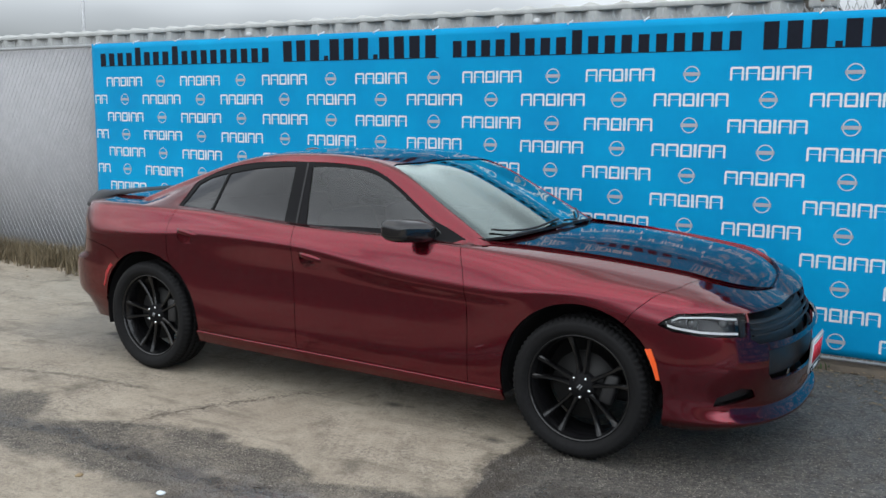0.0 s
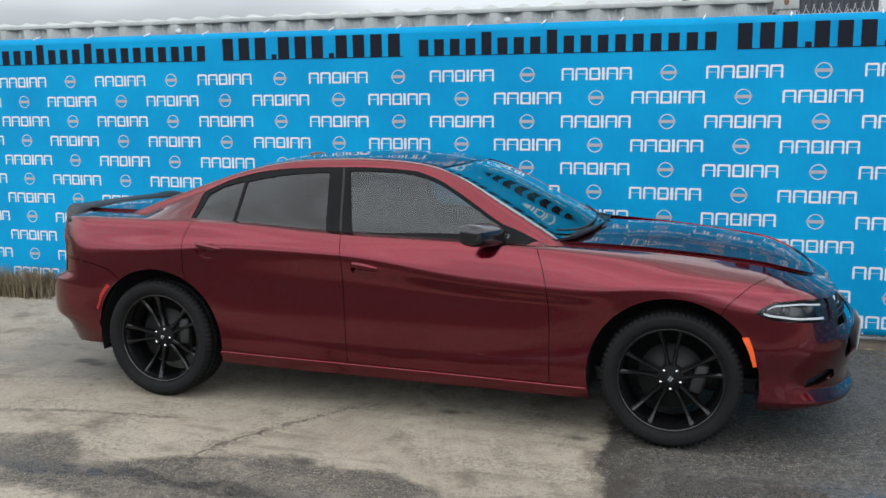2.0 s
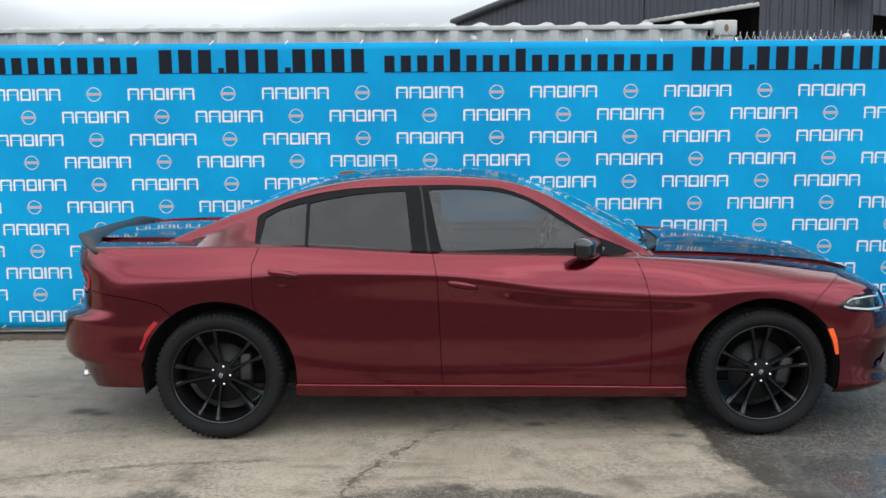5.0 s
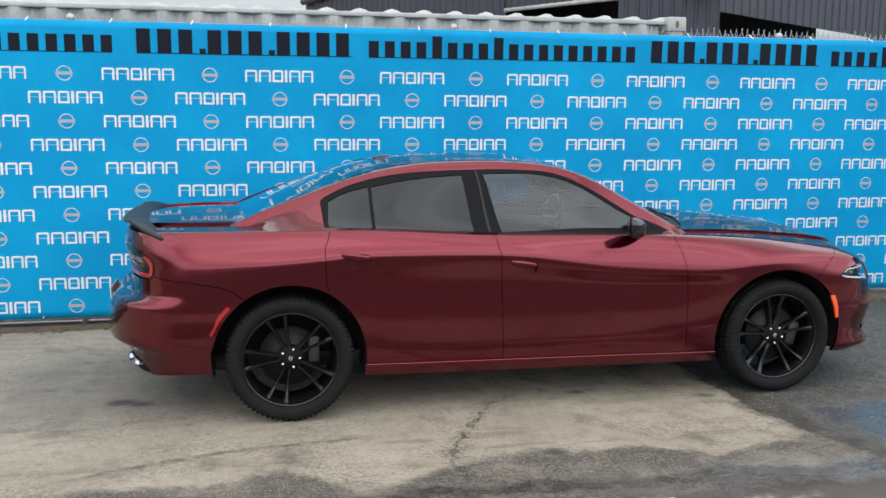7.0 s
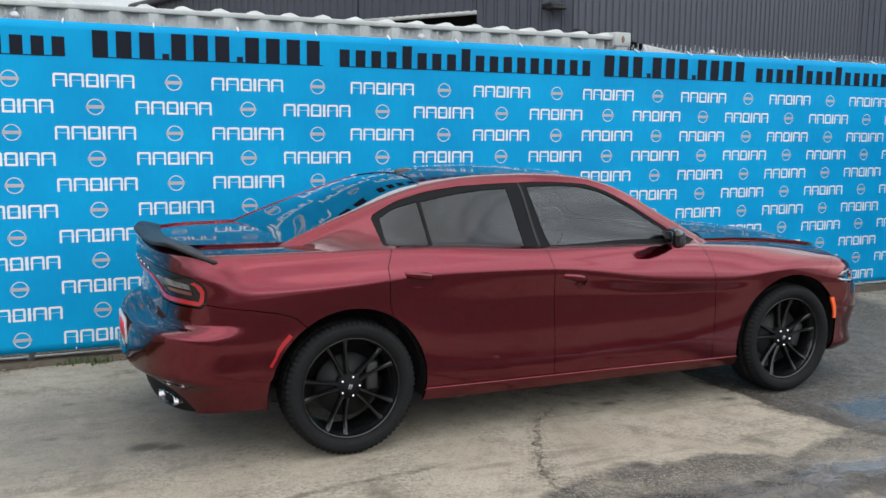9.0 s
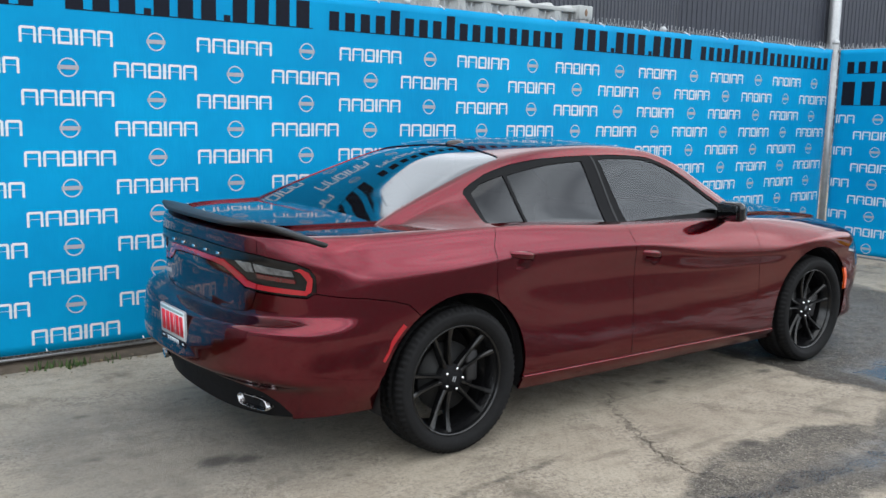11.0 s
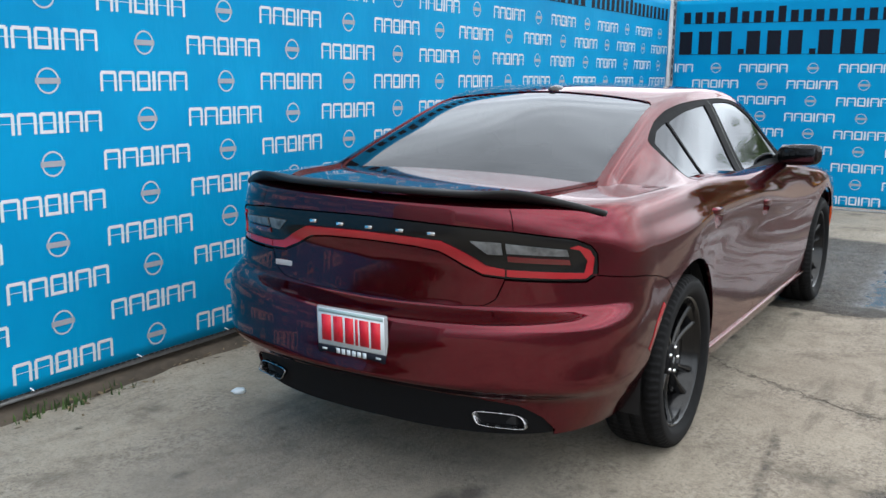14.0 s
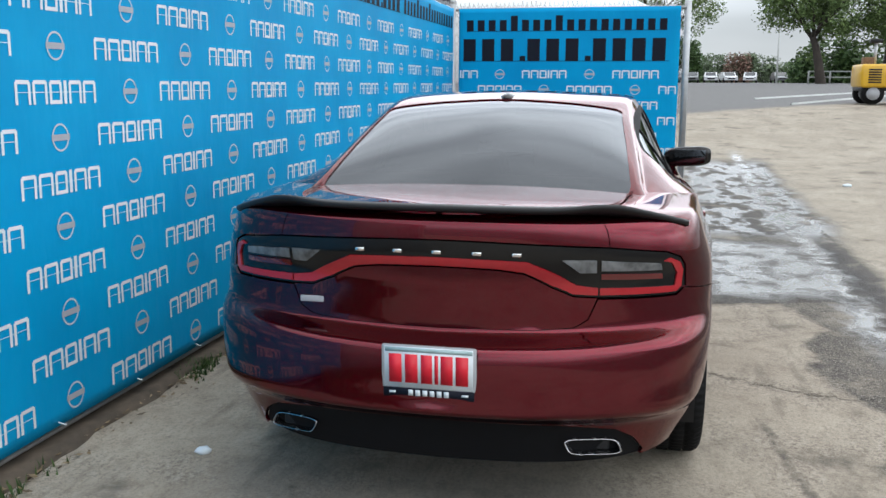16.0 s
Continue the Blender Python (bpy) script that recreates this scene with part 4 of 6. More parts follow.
# handle pockets
POCKET_R = [(-1.235, .935), (-1.225, .958), (-1.19, .968), (-1.11, .962), (-1.08, .950), (-1.07, .925), (-1.085, .895), (-1.12, .880), (-1.19, .882), (-1.22, .900)]
POCKET_F = [(x + 0.992, z - 0.070) for x, z in POCKET_R]
front_door = cut("front_door", "body", run(at_xz, FSEAM) + [(0.81, 7.6), (0.81, 8)] + [(-0.33, 8)] + run(at_xz, BSEAM[::-1]) + [(-0.27, 1.0), (0.3, 1.0)], M_PAINT, car, holes=[run(at_xz, POCKET_F)])
rear_door = cut("rear_door", "body", run(at_xz, BSEAM) + [(-0.33, 8)] + [(-1.26, 8)] + run(at_xz, RSEAM[::-1]) + arc(-WB, 58.4, A_SILL)[1:] + [(-0.7, 1.0)], M_PAINT, car, holes=[run(at_xz, POCKET_R)])
BUMPSEAM = [(1.762, 0.727), (1.80, 0.785), (1.86, 0.84)]
cut("front_fender", "body", run(at_xz, FSEAM[::-1]) + arc(WB, 180 - A_SILL_F, 57) + run(at_xz, BUMPSEAM) + [at_xz(1.95, 0.895), (2.03, 7.6), (2.10, 8)] + [(1.5, 8), (1.1, 8), (0.81, 8)], M_PAINT, car)
LAMP_F = [(1.925, .742), (1.965, .775), (2.013, .801), (2.149, .809), (2.265, .795), (2.290, .692), (2.20, .698), (2.118, .703), (1.996, .717)]
GRILLE = [(0, .780), (.317, .783), (.457, .788), (.66, .792), (.70, .68), (.655, .652), (.487, .650), (0, .640)]
LOWGR = [(0, .612), (.60, .612), (.605, .50), (.56, .462), (0, .452)]
FOG = [(2.177, .362), (2.190, .402), (2.282, .443), (2.320, .430), (2.327, .388)]
lamp_f = run(at_xz, LAMP_F)
grille = [at_yz(y, z, 1) for y, z in GRILLE]
lowgr = [at_yz(y, z, 1) for y, z in LOWGR]
fog = run(at_xz, FOG)
bump_f = [(WB + X_OFF, 0.02), (2.3, 0.0), (2.95, 0.0), (2.95, lowgr[-1][1])] + lowgr[::-1][1:] + [(2.95, lowgr[0][1]), (2.95, grille[-1][1])] + grille[::-1][1:] + [(2.95, 8), (2.5, 8), (2.10, 8), (2.03, 7.6), at_xz(1.95, 0.895)] + run(at_xz, BUMPSEAM[::-1]) + arc(WB, 57, A_LOW)
cut("front_bumper", "body", bump_f, M_PAINT, car, holes=[lamp_f, fog])
cut("grille", "body", grille, M_BLACK, car, depth=0.07, joined=True, label="black slatted grille")
cut("lower_grille", "body", lowgr, M_BLACK, car, depth=0.04, joined=True)
cut("air_intake", "body", fog, M_BLACK, car, depth=0.035)
# grille bars
for zz in (0.690, 0.722, 0.754):
    cut("grille_bar", "body", [at_yz(y, zz + 0.004, 1) for y in (0, .3, .64)] + [at_yz(y, zz - 0.004, 1) for y in (.64, .3, 0)], M_BLACK, car, depth=0.035, gap=0, joined=True)
# headlights
for ob in cut("headlight", "body", lamp_f, M_GLOSSBLACK, car, depth=0.055, label="black headlight housing behind a clear lens", lip=0):
    sg = 1 if ob.data.vertices[0].co.y > 0 else -1
    cut("lens", "body", lamp_f, M_LENS, ob, depth=0.002, gap=0.003, sides=(sg,))
    up = [(1.985, .772), (2.02, .789), (2.149, .796), (2.25, .783)]
    dn = [(1.965, .738), (2.0, .729), (2.118, .715), (2.265, .704)]
    cut("light_pipe", "body", run(at_xz, up) + [at_xz(x, z - 0.008) for x, z in up[::-1]], M_DRL, ob, depth=0.018, gap=0, sides=(sg,))
    cut("light_pipe", "body", run(at_xz, [(x, z + 0.011) for x, z in dn]) + run(at_xz, dn[::-1]), M_DRL, ob, depth=0.015, gap=0, sides=(sg,))
    for x, y, r in ((2.06, 0.825, 0.028), (2.175, 0.738, 0.028)):
        bm = bmesh.new()
        bmesh.ops.create_uvsphere(bm, u_segments=20, v_segments=12, radius=r, matrix=Matrix.Translation((x, sg * y, 0.75)))
        part("projector", bm, M_SMOKED, ob, "smoky projector lamp")
cut("marker_light", "body", run(at_xz, [(1.868, .620), (1.899, .624), (1.925, .56), (1.944, .475), (1.926, .470), (1.905, .54)]), M_AMBER, car, depth=-0.004, gap=0, label="amber side marker lens")
cut("rear_reflector", "body", run(at_xz, [(-1.850, .675), (-1.868, .690), (-1.93, .615), (-1.965, .53), (-1.953, .52), (-1.92, .59)]), M_REDLENS, car, depth=-0.003, gap=0, label="red side reflector")
# rear
LIP = [(0, .706), (.32, .711), (.455, .724), (.50, .752), (.53, .822)]
LAMP_R = [(.53, .822), (.70, .824), (.787, .826), (.816, .852), (.812, .925), (.795, .955), (.75, .977), (.565, .998)]
BAND = [(0, 1.012), (.565, .998)]
rear = lambda pts: [at_yz(y, z, -1) for y, z in pts]
QSEAM = [(-2.275, .852), (-2.05, .824), (-1.84, .775), (-1.775, .717)]
cut("quarter_panel", "body", [(-1.26, 8)] + run(at_xz, RSEAM[::-1]) + arc(-WB, 58.4, 125) + run(at_xz, QSEAM[::-1][1:]) + rear(LAMP_R[3:]) + rear([(.56, 1.03)]) + [(at_yz(.56, 1.05, -1)[0], 7.6), (at_yz(.56, 1.05, -1)[0], 8), (-1.95, 8), (-1.5, 8)], M_PAINT, car)
cut("trunk_face", "body", rear([(0, 1.012), (.565, .998), (.56, 1.03)]) + [(at_yz(.56, 1.05, -1)[0], 7.6), (at_yz(.56, 1.05, -1)[0], 8), (-2.95, 8)], M_PAINT, car, joined=True)
STRIP = [(0, .952), (.303, .945), (.388, .907), (.46, .868), (.53, .859)]
STRIPLO = [(.53, .835), (.45, .838), (.38, .866), (.29, .910), (.20, .920), (0, .924)]
cut("trunk_panel", "body", rear([(0, .918), (.20, .914), (.29, .903), (.38, .858), (.45, .830), (.53, .826)] + LIP[::-1][1:]), M_PAINT, car, joined=True)
VALANCE = [(0, .402), (.43, .400), (.60, .380), (.665, .335), (.695, .28)]
cut("rear_bumper", "body", [(-WB - X_OFF, 0.02), (at_yz(.695, .28, -1)[0], 0.0)] + rear(VALANCE[::-1]) + rear(LIP) + rear(LAMP_R[:4]) + run(at_xz, QSEAM) + arc(-WB, 125, 180 - A_LOW), M_PAINT, car)
# dull trim black on the valance puts in the shade under the tucked bumper
cut("rear_valance", "body", [(-2.95, 0), (at_yz(.695, .28, -1)[0], 0.0)] + rear(VALANCE[::-1]), M_TRIM, car, depth=0.012, joined=True, label="black plastic rear valance, darkened for the shade under the bumper")
lights = cut("tail_light", "body", rear([(0, 1.010), (.565, .996), (.75, .975), (.795, .953), (.812, .925), (.816, .852), (.787, .828), (.53, .825), (.45, .830), (.38, .858), (.29, .903), (.20, .915), (0, .919)]), M_LAMPBLACK, car, depth=0.004, gap=0.002, joined=True, label="full-width gloss black tail light panel with red light strip")[0]
cut("light_strip", "body", rear(STRIP + STRIPLO), M_REDLENS, lights, depth=-0.002, gap=0, joined=True, label="red light strip")
cut("light_strip", "body", rear([(.536, .859), (.778, .858), (.785, .90), (.765, .938), (.74, .945), (.762, .955), (.792, .938), (.803, .91), (.800, .855), (.783, .838), (.536, .835)]), M_REDLENS, lights, depth=-0.002, gap=0, label="red light strip")
cut("lamp_lens", "body", rear([(.415, .955), (.525, .955), (.525, .912), (.472, .911)]), M_SMOKED, lights, depth=-0.001, gap=0, label="clear reversing lamp lens")
cut("lamp_lens", "body", rear([(.54, .953), (.73, .938), (.735, .915), (.54, .918)]), M_SMOKED, lights, depth=-0.001, gap=0, label="clear turn lamp lens")
cut("lamp_lens", "body", rear([(.54, .908), (.735, .903), (.738, .885), (.54, .888)]), M_DARKRED, lights, depth=-0.001, gap=0, label="dark red lamp lens")
for y in (.266, .134, .0, -.136, -.268):
    bm = bmesh.new()
    box(bm, float(body(*at_yz(y, .969, -1))[0, 0]) + 0.001, y, .969, .008, .032, .013, .003)
    part("badge_letter", bm, M_CHROME, lights, "small chrome badge block")
bm = bmesh.new()
box(bm, float(body(*at_yz(.435, .777, -1))[0, 0]), .435, .777, .006, .13, .022, .002)
part("badge", bm, M_SILVER, car, "small silver badge bar")
# pockets and handles
for pocket, doors in ((POCKET_R, rear_door), (POCKET_F, front_door)):
    pu = np.array(run(at_xz, pocket))
    mid = pu.mean(axis=0)
    for ob in doors:
        sg = 1 if ob.data.vertices[0].co.y > 0 else -1

        def bowl(uv, P, pu=pu, mid=mid):
            r = np.hypot((uv[:, 0] - mid[0]) / 0.083, (uv[:, 1] - mid[1]) / np.ptp(pu[:, 1]) * 2)
            return 0.050 * np.clip((1.02 - r) * 2.6, 0, 1)
        cut("handle_pocket", "body", pu, M_PAINT, ob, depth=bowl, gap=-0.001, lip=0, step=0.012, sides=(sg,))
        cx = (min(p[0] for p in pocket) + max(p[0] for p in pocket)) / 2
        cz = max(p[1] for p in pocket) - 0.020
        w = float(body([cx], [at_xz(cx, cz)[1]])[0, 1])
        bm = bmesh.new()
        n = 12
        rings = []
        for i in range(n + 1):
            t = i / n * 2 - 1
            hw = 0.020 * (1 - 0.35 * t * t)
            yo = 0.016 * (1 - t ** 4) - 0.006
            ring = [bm.verts.new((cx + t * 0.082, sg * (w + yo + dy), cz - 0.012 * t + dz)) for dy, dz in ((0, hw), (0.006, hw * 0.5), (0.006, -hw * 0.6), (0, -hw), (-0.012, -hw * 0.6), (-0.012, hw * 0.6))]
            rings.append(ring)
        for a, b in zip(rings, rings[1:]):
            for i in range(6):
                bm.faces.new((a[i], a[(i + 1) % 6], b[(i + 1) % 6], b[i]))
        bm.faces.new(rings[0]), bm.faces.new(rings[-1][::-1])
        bmesh.ops.recalc_face_normals(bm, faces=bm.faces)
        part("door_handle", bm, M_PAINT, ob)

# ---- the car: hood, trunk, cabin ----
cut("hood", "hood", [(1.02, 0), (1.0, .5), (0.93, 0.85), (0.86, 1.0), (1.5, 1), (2.2, 1), (2.95, 1), (2.95, 0)], M_PAINT, car, joined=True, gap=0.002)
cut("cowl", "hood", [(0.84, 0), (0.80, .5), (0.74, 1.0), (0.90, 1.0), (0.97, 0.85), (1.04, 0.5), (1.06, 0)], M_BLACK, car, joined=True, depth=0.012, gap=0, label="black cowl panel")
cut("trunk_lid", "deck", [(-2.95, 0), (-2.95, 1), (-2.45, 1), (-1.95, 1), (-1.5, 1), (-1.45, 0)], M_PAINT, car, joined=True)
DLO = [(0.81, 1.040), (.60, 1.125), (.41, 1.240), (.28, 1.315), (.19, 1.358), (.07, 1.396), (-.06, 1.408), (-.39, 1.414), (-.69, 1.404), (-.99, 1.370), (-1.16, 1.325), (-1.255, 1.285), (-1.315, 1.255), (-1.332, 1.235), (-1.318, 1.105)]
dlo = run(on_cabin, DLO) + [(-1.25, 0.92), (-0.8, 0.9), (-0.3, 0.9), (0.3, 0.9), (0.74, 0.9)]
G_F = [(-.352, 1.390), (-.10, 1.393), (.01, 1.386), (.12, 1.363), (.229, 1.321), (.40, 1.223), (.565, 1.126), (.65, 1.072), (.64, 1.050), (-.268, 1.058)]
G_R = [(-1.030, 1.318), (-.85, 1.352), (-.66, 1.374), (-.484, 1.384), (-.438, 1.064), (-1.024, 1.094)]
G_Q = [(-1.284, 1.240), (-1.20, 1.284), (-1.052, 1.320), (-1.042, 1.092), (-1.284, 1.106), (-1.296, 1.118)]
front_glass, rear_glass, quarter_glass = [run(on_cabin, g) for g in (G_F, G_R, G_Q)]
WS = [(1.06, 0), (1.045, .30), (0.975, .62), (0.915, .735), (0.78, .715), (0.55, .675), (0.35, .630), (0.20, .580), (0.185, .52), (0.215, .25), (0.225, 0)]
RG = [(-0.945, 0), (-0.955, .30), (-0.995, .53), (-1.03, .555), (-1.40, .585), (-1.78, .615), (-1.835, .61), (-1.86, .56), (-1.87, .30), (-1.87, 0)]
screen, rear_screen = [run(on_roof, g) for g in (WS, RG)]
cut("roof", "cabin", [(-1.99, 0.02), (1.14, 0.02), (1.14, screen[0][1])] + screen + [(screen[-1][0], 5.0), (rear_screen[0][0], 5.0)] + rear_screen + [(-1.99, 5.0)], M_PAINT, car, holes=[dlo], joined=True, gap=0.0005)
for ob in cut("window_trim", "cabin", dlo, M_TRIM, car, holes=[front_glass, rear_glass, quarter_glass], depth=0.003, gap=0.001, label="black window surround"):
    sg = 1 if ob.data.vertices[0].co.y > 0 else -1
    cut("window_glass", "cabin", front_glass, M_TINT2, ob, depth=0.008, gap=-0.003, lip=0, sides=(sg,))
    cut("window_glass", "cabin", rear_glass, M_TINT, ob, depth=0.008, gap=-0.003, lip=0, sides=(sg,))
    cut("window_glass", "cabin", quarter_glass, M_TINT, ob, depth=0.008, gap=-0.003, lip=0, sides=(sg,))
    cut("pillar_trim", "cabin", run(on_cabin, [(-.405, 1.412), (-.392, 1.412), (-.338, 1.06), (-.351, 1.06)]), M_BLACK, ob, depth=0.0015, gap=0, lip=0.006, sides=(sg,))
cut("windshield", "cabin", screen, M_SCREEN, car, depth=0.006, gap=-0.002, lip=0, joined=True, label="windscreen reflecting the pale sky")
cut("rear_window", "cabin", rear_screen, M_REARGLASS, car, depth=0.006, gap=-0.002, lip=0, joined=True)


# spoiler
bm = bmesh.new()
rings = []
for i in range(61):
    t = i / 30 - 1
    a = abs(t)
    xr = -2.478 + 0.25 * a ** 3.4
    zt = 1.126 + 0.012 * math.exp(-((a - 0.66) / 0.12) ** 2) - 0.056 * max(0, (a - 0.72) / 0.28) ** 1.5
    zd = 1.108 - 0.058 * max(0, (a - 0.6) / 0.4) ** 1.8
    d = 0.15 - 0.10 * a ** 5
    y = t * 0.818
    rings.append([bm.verts.new(p) for p in ((xr + d, y, zd + 0.004), (xr + d * 0.5, y, (zd + zt) / 2 + 0.006), (xr + 0.01, y, zt), (xr, y, zt - 0.006), (xr + 0.006, y, zt - 0.018), (xr + 0.05, y, zd - 0.010), (xr + d, y, zd - 0.02))])
for a, b in zip(rings, rings[1:]):
    for i in range(7):
        bm.faces.new((a[i], b[i], b[(i + 1) % 7], a[(i + 1) % 7]))
bm.faces.new(rings[0]), bm.faces.new(rings[-1][::-1])
bmesh.ops.recalc_face_normals(bm, faces=bm.faces)
part("spoiler", bm, M_BLACK, car, "black lip spoiler on the trunk lid")

# mirrors
for sg in (-1, 1):
    bm = bmesh.new()
    bmesh.ops.create_uvsphere(bm, u_segments=28, v_segments=18, radius=1.0)
    for v in bm.verts:
        x, y, z = v.co
        q = (abs(x) ** 4 + abs(y) ** 4 + abs(z) ** 4) ** 0.25
        x, y, z = x / q, y / q, z / q
        k = 1 - 0.22 * max(0, x)
        v.co = (0.535 + x * 0.062 - 0.05 * y, sg * (0.925 + y * 0.132 - 0.02 * x), 1.080 + z * 0.061 * k - 0.010 * x + 0.010 * y)
    bmesh.ops.recalc_face_normals(bm, faces=bm.faces)
    mir = part("side_mirror", bm, M_GLOSSBLACK, car, "gloss black door mirror")
    bm = bmesh.new()
    box(bm, 0, 0, 0, 0.006, 0.195, 0.080, 0.002, Matrix.Translation((0.4715, sg * 0.938, 1.088)) @ Matrix.Rotation(sg * 0.36, 4, "Z"))
    part("mirror_glass", bm, M_MIRROR, mir)
    bm = bmesh.new()
    tube(bm, (0.60, sg * 0.79, 1.045), (0.575, sg * 0.86, 1.05), 0.035, 0.024, 14)
    part("mirror_arm", bm, M_BLACK, mir)

# exhausts
for sg in (-1, 1):
    bm = bmesh.new()
    ri = []
    for x, k in ((-2.43, 0.99), (-2.447, 1.0), (-2.453, 0.98), (-2.449, 0.93), (-2.40, 0.88)):
        ring = []
        for a in range(24):
            th = 2 * math.pi * a / 24
            c, s = math.cos(th), math.sin(th)
            yy = 0.090 * math.copysign(abs(c) ** 0.45, c) * k
            zz = 0.028 * math.copysign(abs(s) ** 0.45, s) * (k if k == 1 else k - 0.08)
            ring.append(bm.verts.new((x + 0.30 * (yy + 0.09), sg * (0.532 + yy + zz * -0.5), 0.318 + zz)))
        ri.append(ring)
    for a, b in zip(ri, ri[1:]):
        for i in range(24):
            bm.faces.new((a[i], a[(i + 1) % 24], b[(i + 1) % 24], b[i]))
    bmesh.ops.recalc_face_normals(bm, faces=bm.faces)
    tip = part("exhaust_tip", bm, M_TIP, car, "chrome exhaust tip")
    bm = bmesh.new()
    box(bm, -2.33, sg * 0.525, 0.316, 0.12, 0.12, 0.042, 0.01)
    part("exhaust_pipe", bm, M_BLACK, tip)

# plates
def build_plate(x, z, turn, parent):
    bm = bmesh.new()
    box(bm, 0, 0, 0, 0.012, 0.318, 0.182, 0.008)
    fr = part("number_plate", bm, M_SILVER, parent, "dealer plate with plain red blocks in a pale frame")
    fr.matrix_local = pose(x, 0, z, 0, turn, 0)
    sx = -1 if x < 0 else 1
    bm = bmesh.new()
    box(bm, sx * 0.006, 0, 0.016, 0.004, 0.298, 0.138)
    part("plate_face", bm, M_PRINT_WHITE, fr)
    bm = bmesh.new()
    box(bm, sx * 0.0075, 0, 0.076, 0.003, 0.292, 0.014)
    part("plate_header", bm, M_TEAL, fr, "pale teal strip along the top of the plate")
    for a, b in MARK:
        bm = bmesh.new()
        c = (a + b / 2 - 0.5)
        box(bm, sx * 0.0085, -c * 0.27 * (-1 if sx > 0 else 1), 0.012, 0.002, b * 0.27 * 0.9, 0.098)
        part("plate_mark", bm, M_PRINT_RED, fr)
    bm = bmesh.new()
    box(bm, sx * 0.007, 0, -0.072, 0.003, 0.306, 0.032)
    part("frame_band", bm, M_PRINT_BLACK, fr, "black lower band of the plate frame")
    for y, w in [(k * 0.024 - 0.060, 0.016) for k in range(6)] + [(-0.122, 0.022), (0.122, 0.022)]:
        bm = bmesh.new()
        h = 0.020 if w < 0.02 else 0.007
        box(bm, sx * 0.0085, y, -0.071, 0.002, w, h)
        part("frame_mark", bm, M_PRINT_WHITE, fr)


build_plate(-2.573, 0.588, -2, car)
build_plate(2.490, 0.500, 4, car)

# antenna
bm = bmesh.new()
bmesh.ops.create_uvsphere(bm, u_segments=20, v_segments=12, radius=1.0)
for v in bm.verts:
    v.co = (-0.86 + v.co.x * 0.075, v.co.y * 0.036, 1.452 + max(v.co.z, -0.1) * 0.026)
part("antenna", bm, M_GLOSSBLACK, car, "small black roof antenna pod")

# wipers
for y0, y1 in ((-0.62, -0.02), (0.02, 0.66)):
    bm = bmesh.new()
    rings = []
    for i in range(13):
        t = i / 12
        y = y0 + (y1 - y0) * t
        x = 1.03 - 0.20 * (abs(y) / 0.7) ** 2.2 - 0.02 * t
        z = float(cabin(x, on_roof(x, y)[1])[0, 2]) + 0.010 + 0.004 * math.sin(t * 3.1)
        rings.append([bm.verts.new((x + 0.0065 * math.cos(a), y, z + 0.0065 * math.sin(a))) for a in (0.0, 1.05, 2.09, 3.14, 4.19, 5.24)])
    for a, b in zip(rings, rings[1:]):
        for k in range(6):
            bm.faces.new((a[k], b[k], b[(k + 1) % 6], a[(k + 1) % 6]))
    bm.faces.new(rings[0]), bm.faces.new(rings[-1][::-1])
    bmesh.ops.recalc_face_normals(bm, faces=bm.faces)
    part("wiper", bm, M_BLACK, car)

# underside and wheel wells
bm = bmesh.new()
box(bm, 0, 0, 0.27, 4.3, 1.1, 0.10, 0.02)
box(bm, 0, 0, 0.26, 2.1, 1.66, 0.08, 0.02)
part("underbody", bm, M_BLACK, car)
for wx in (-WB, WB):
    for sg in (-1, 1):
        v, f, n = [], [], 30
        for i in range(n + 1):
            a = radians(-14 + 208 * i / n)
            for y in (0.52, 0.885):
                v.append((wx + 0.437 * math.cos(a), sg * y, HUB + 0.437 * math.sin(a)))
        for i in range(n):
            f.append((2 * i, 2 * i + 1, 2 * i + 3, 2 * i + 2))
        c = len(v)
        v.append((wx, sg * 0.52, HUB))
        for i in range(n):
            f.append((c, 2 * i, 2 * i + 2))
        mesh_from("wheel_well", v, f, M_BLACK, car)


# ---- the car: wheels ----
def lathe(profile, seg, wave=None):
    """Verts and faces of a wheel turned round its axle; profile: (radius, outward). wave: radius change by index and segment."""
    v, f, n = [], [], len(profile)
    for i in range(seg):
        a = 2 * math.pi * i / seg
        for j, (r, y) in enumerate(profile):
            rr = r + (wave(j, i) if wave else 0)
            v.append((rr * math.cos(a), -y, rr * math.sin(a)))
    for i in range(seg):
        for j in range(n - 1):
            a, b = i * n + j, ((i + 1) % seg) * n + j
            f.append((a, a + 1, b + 1, b))
    return v, f


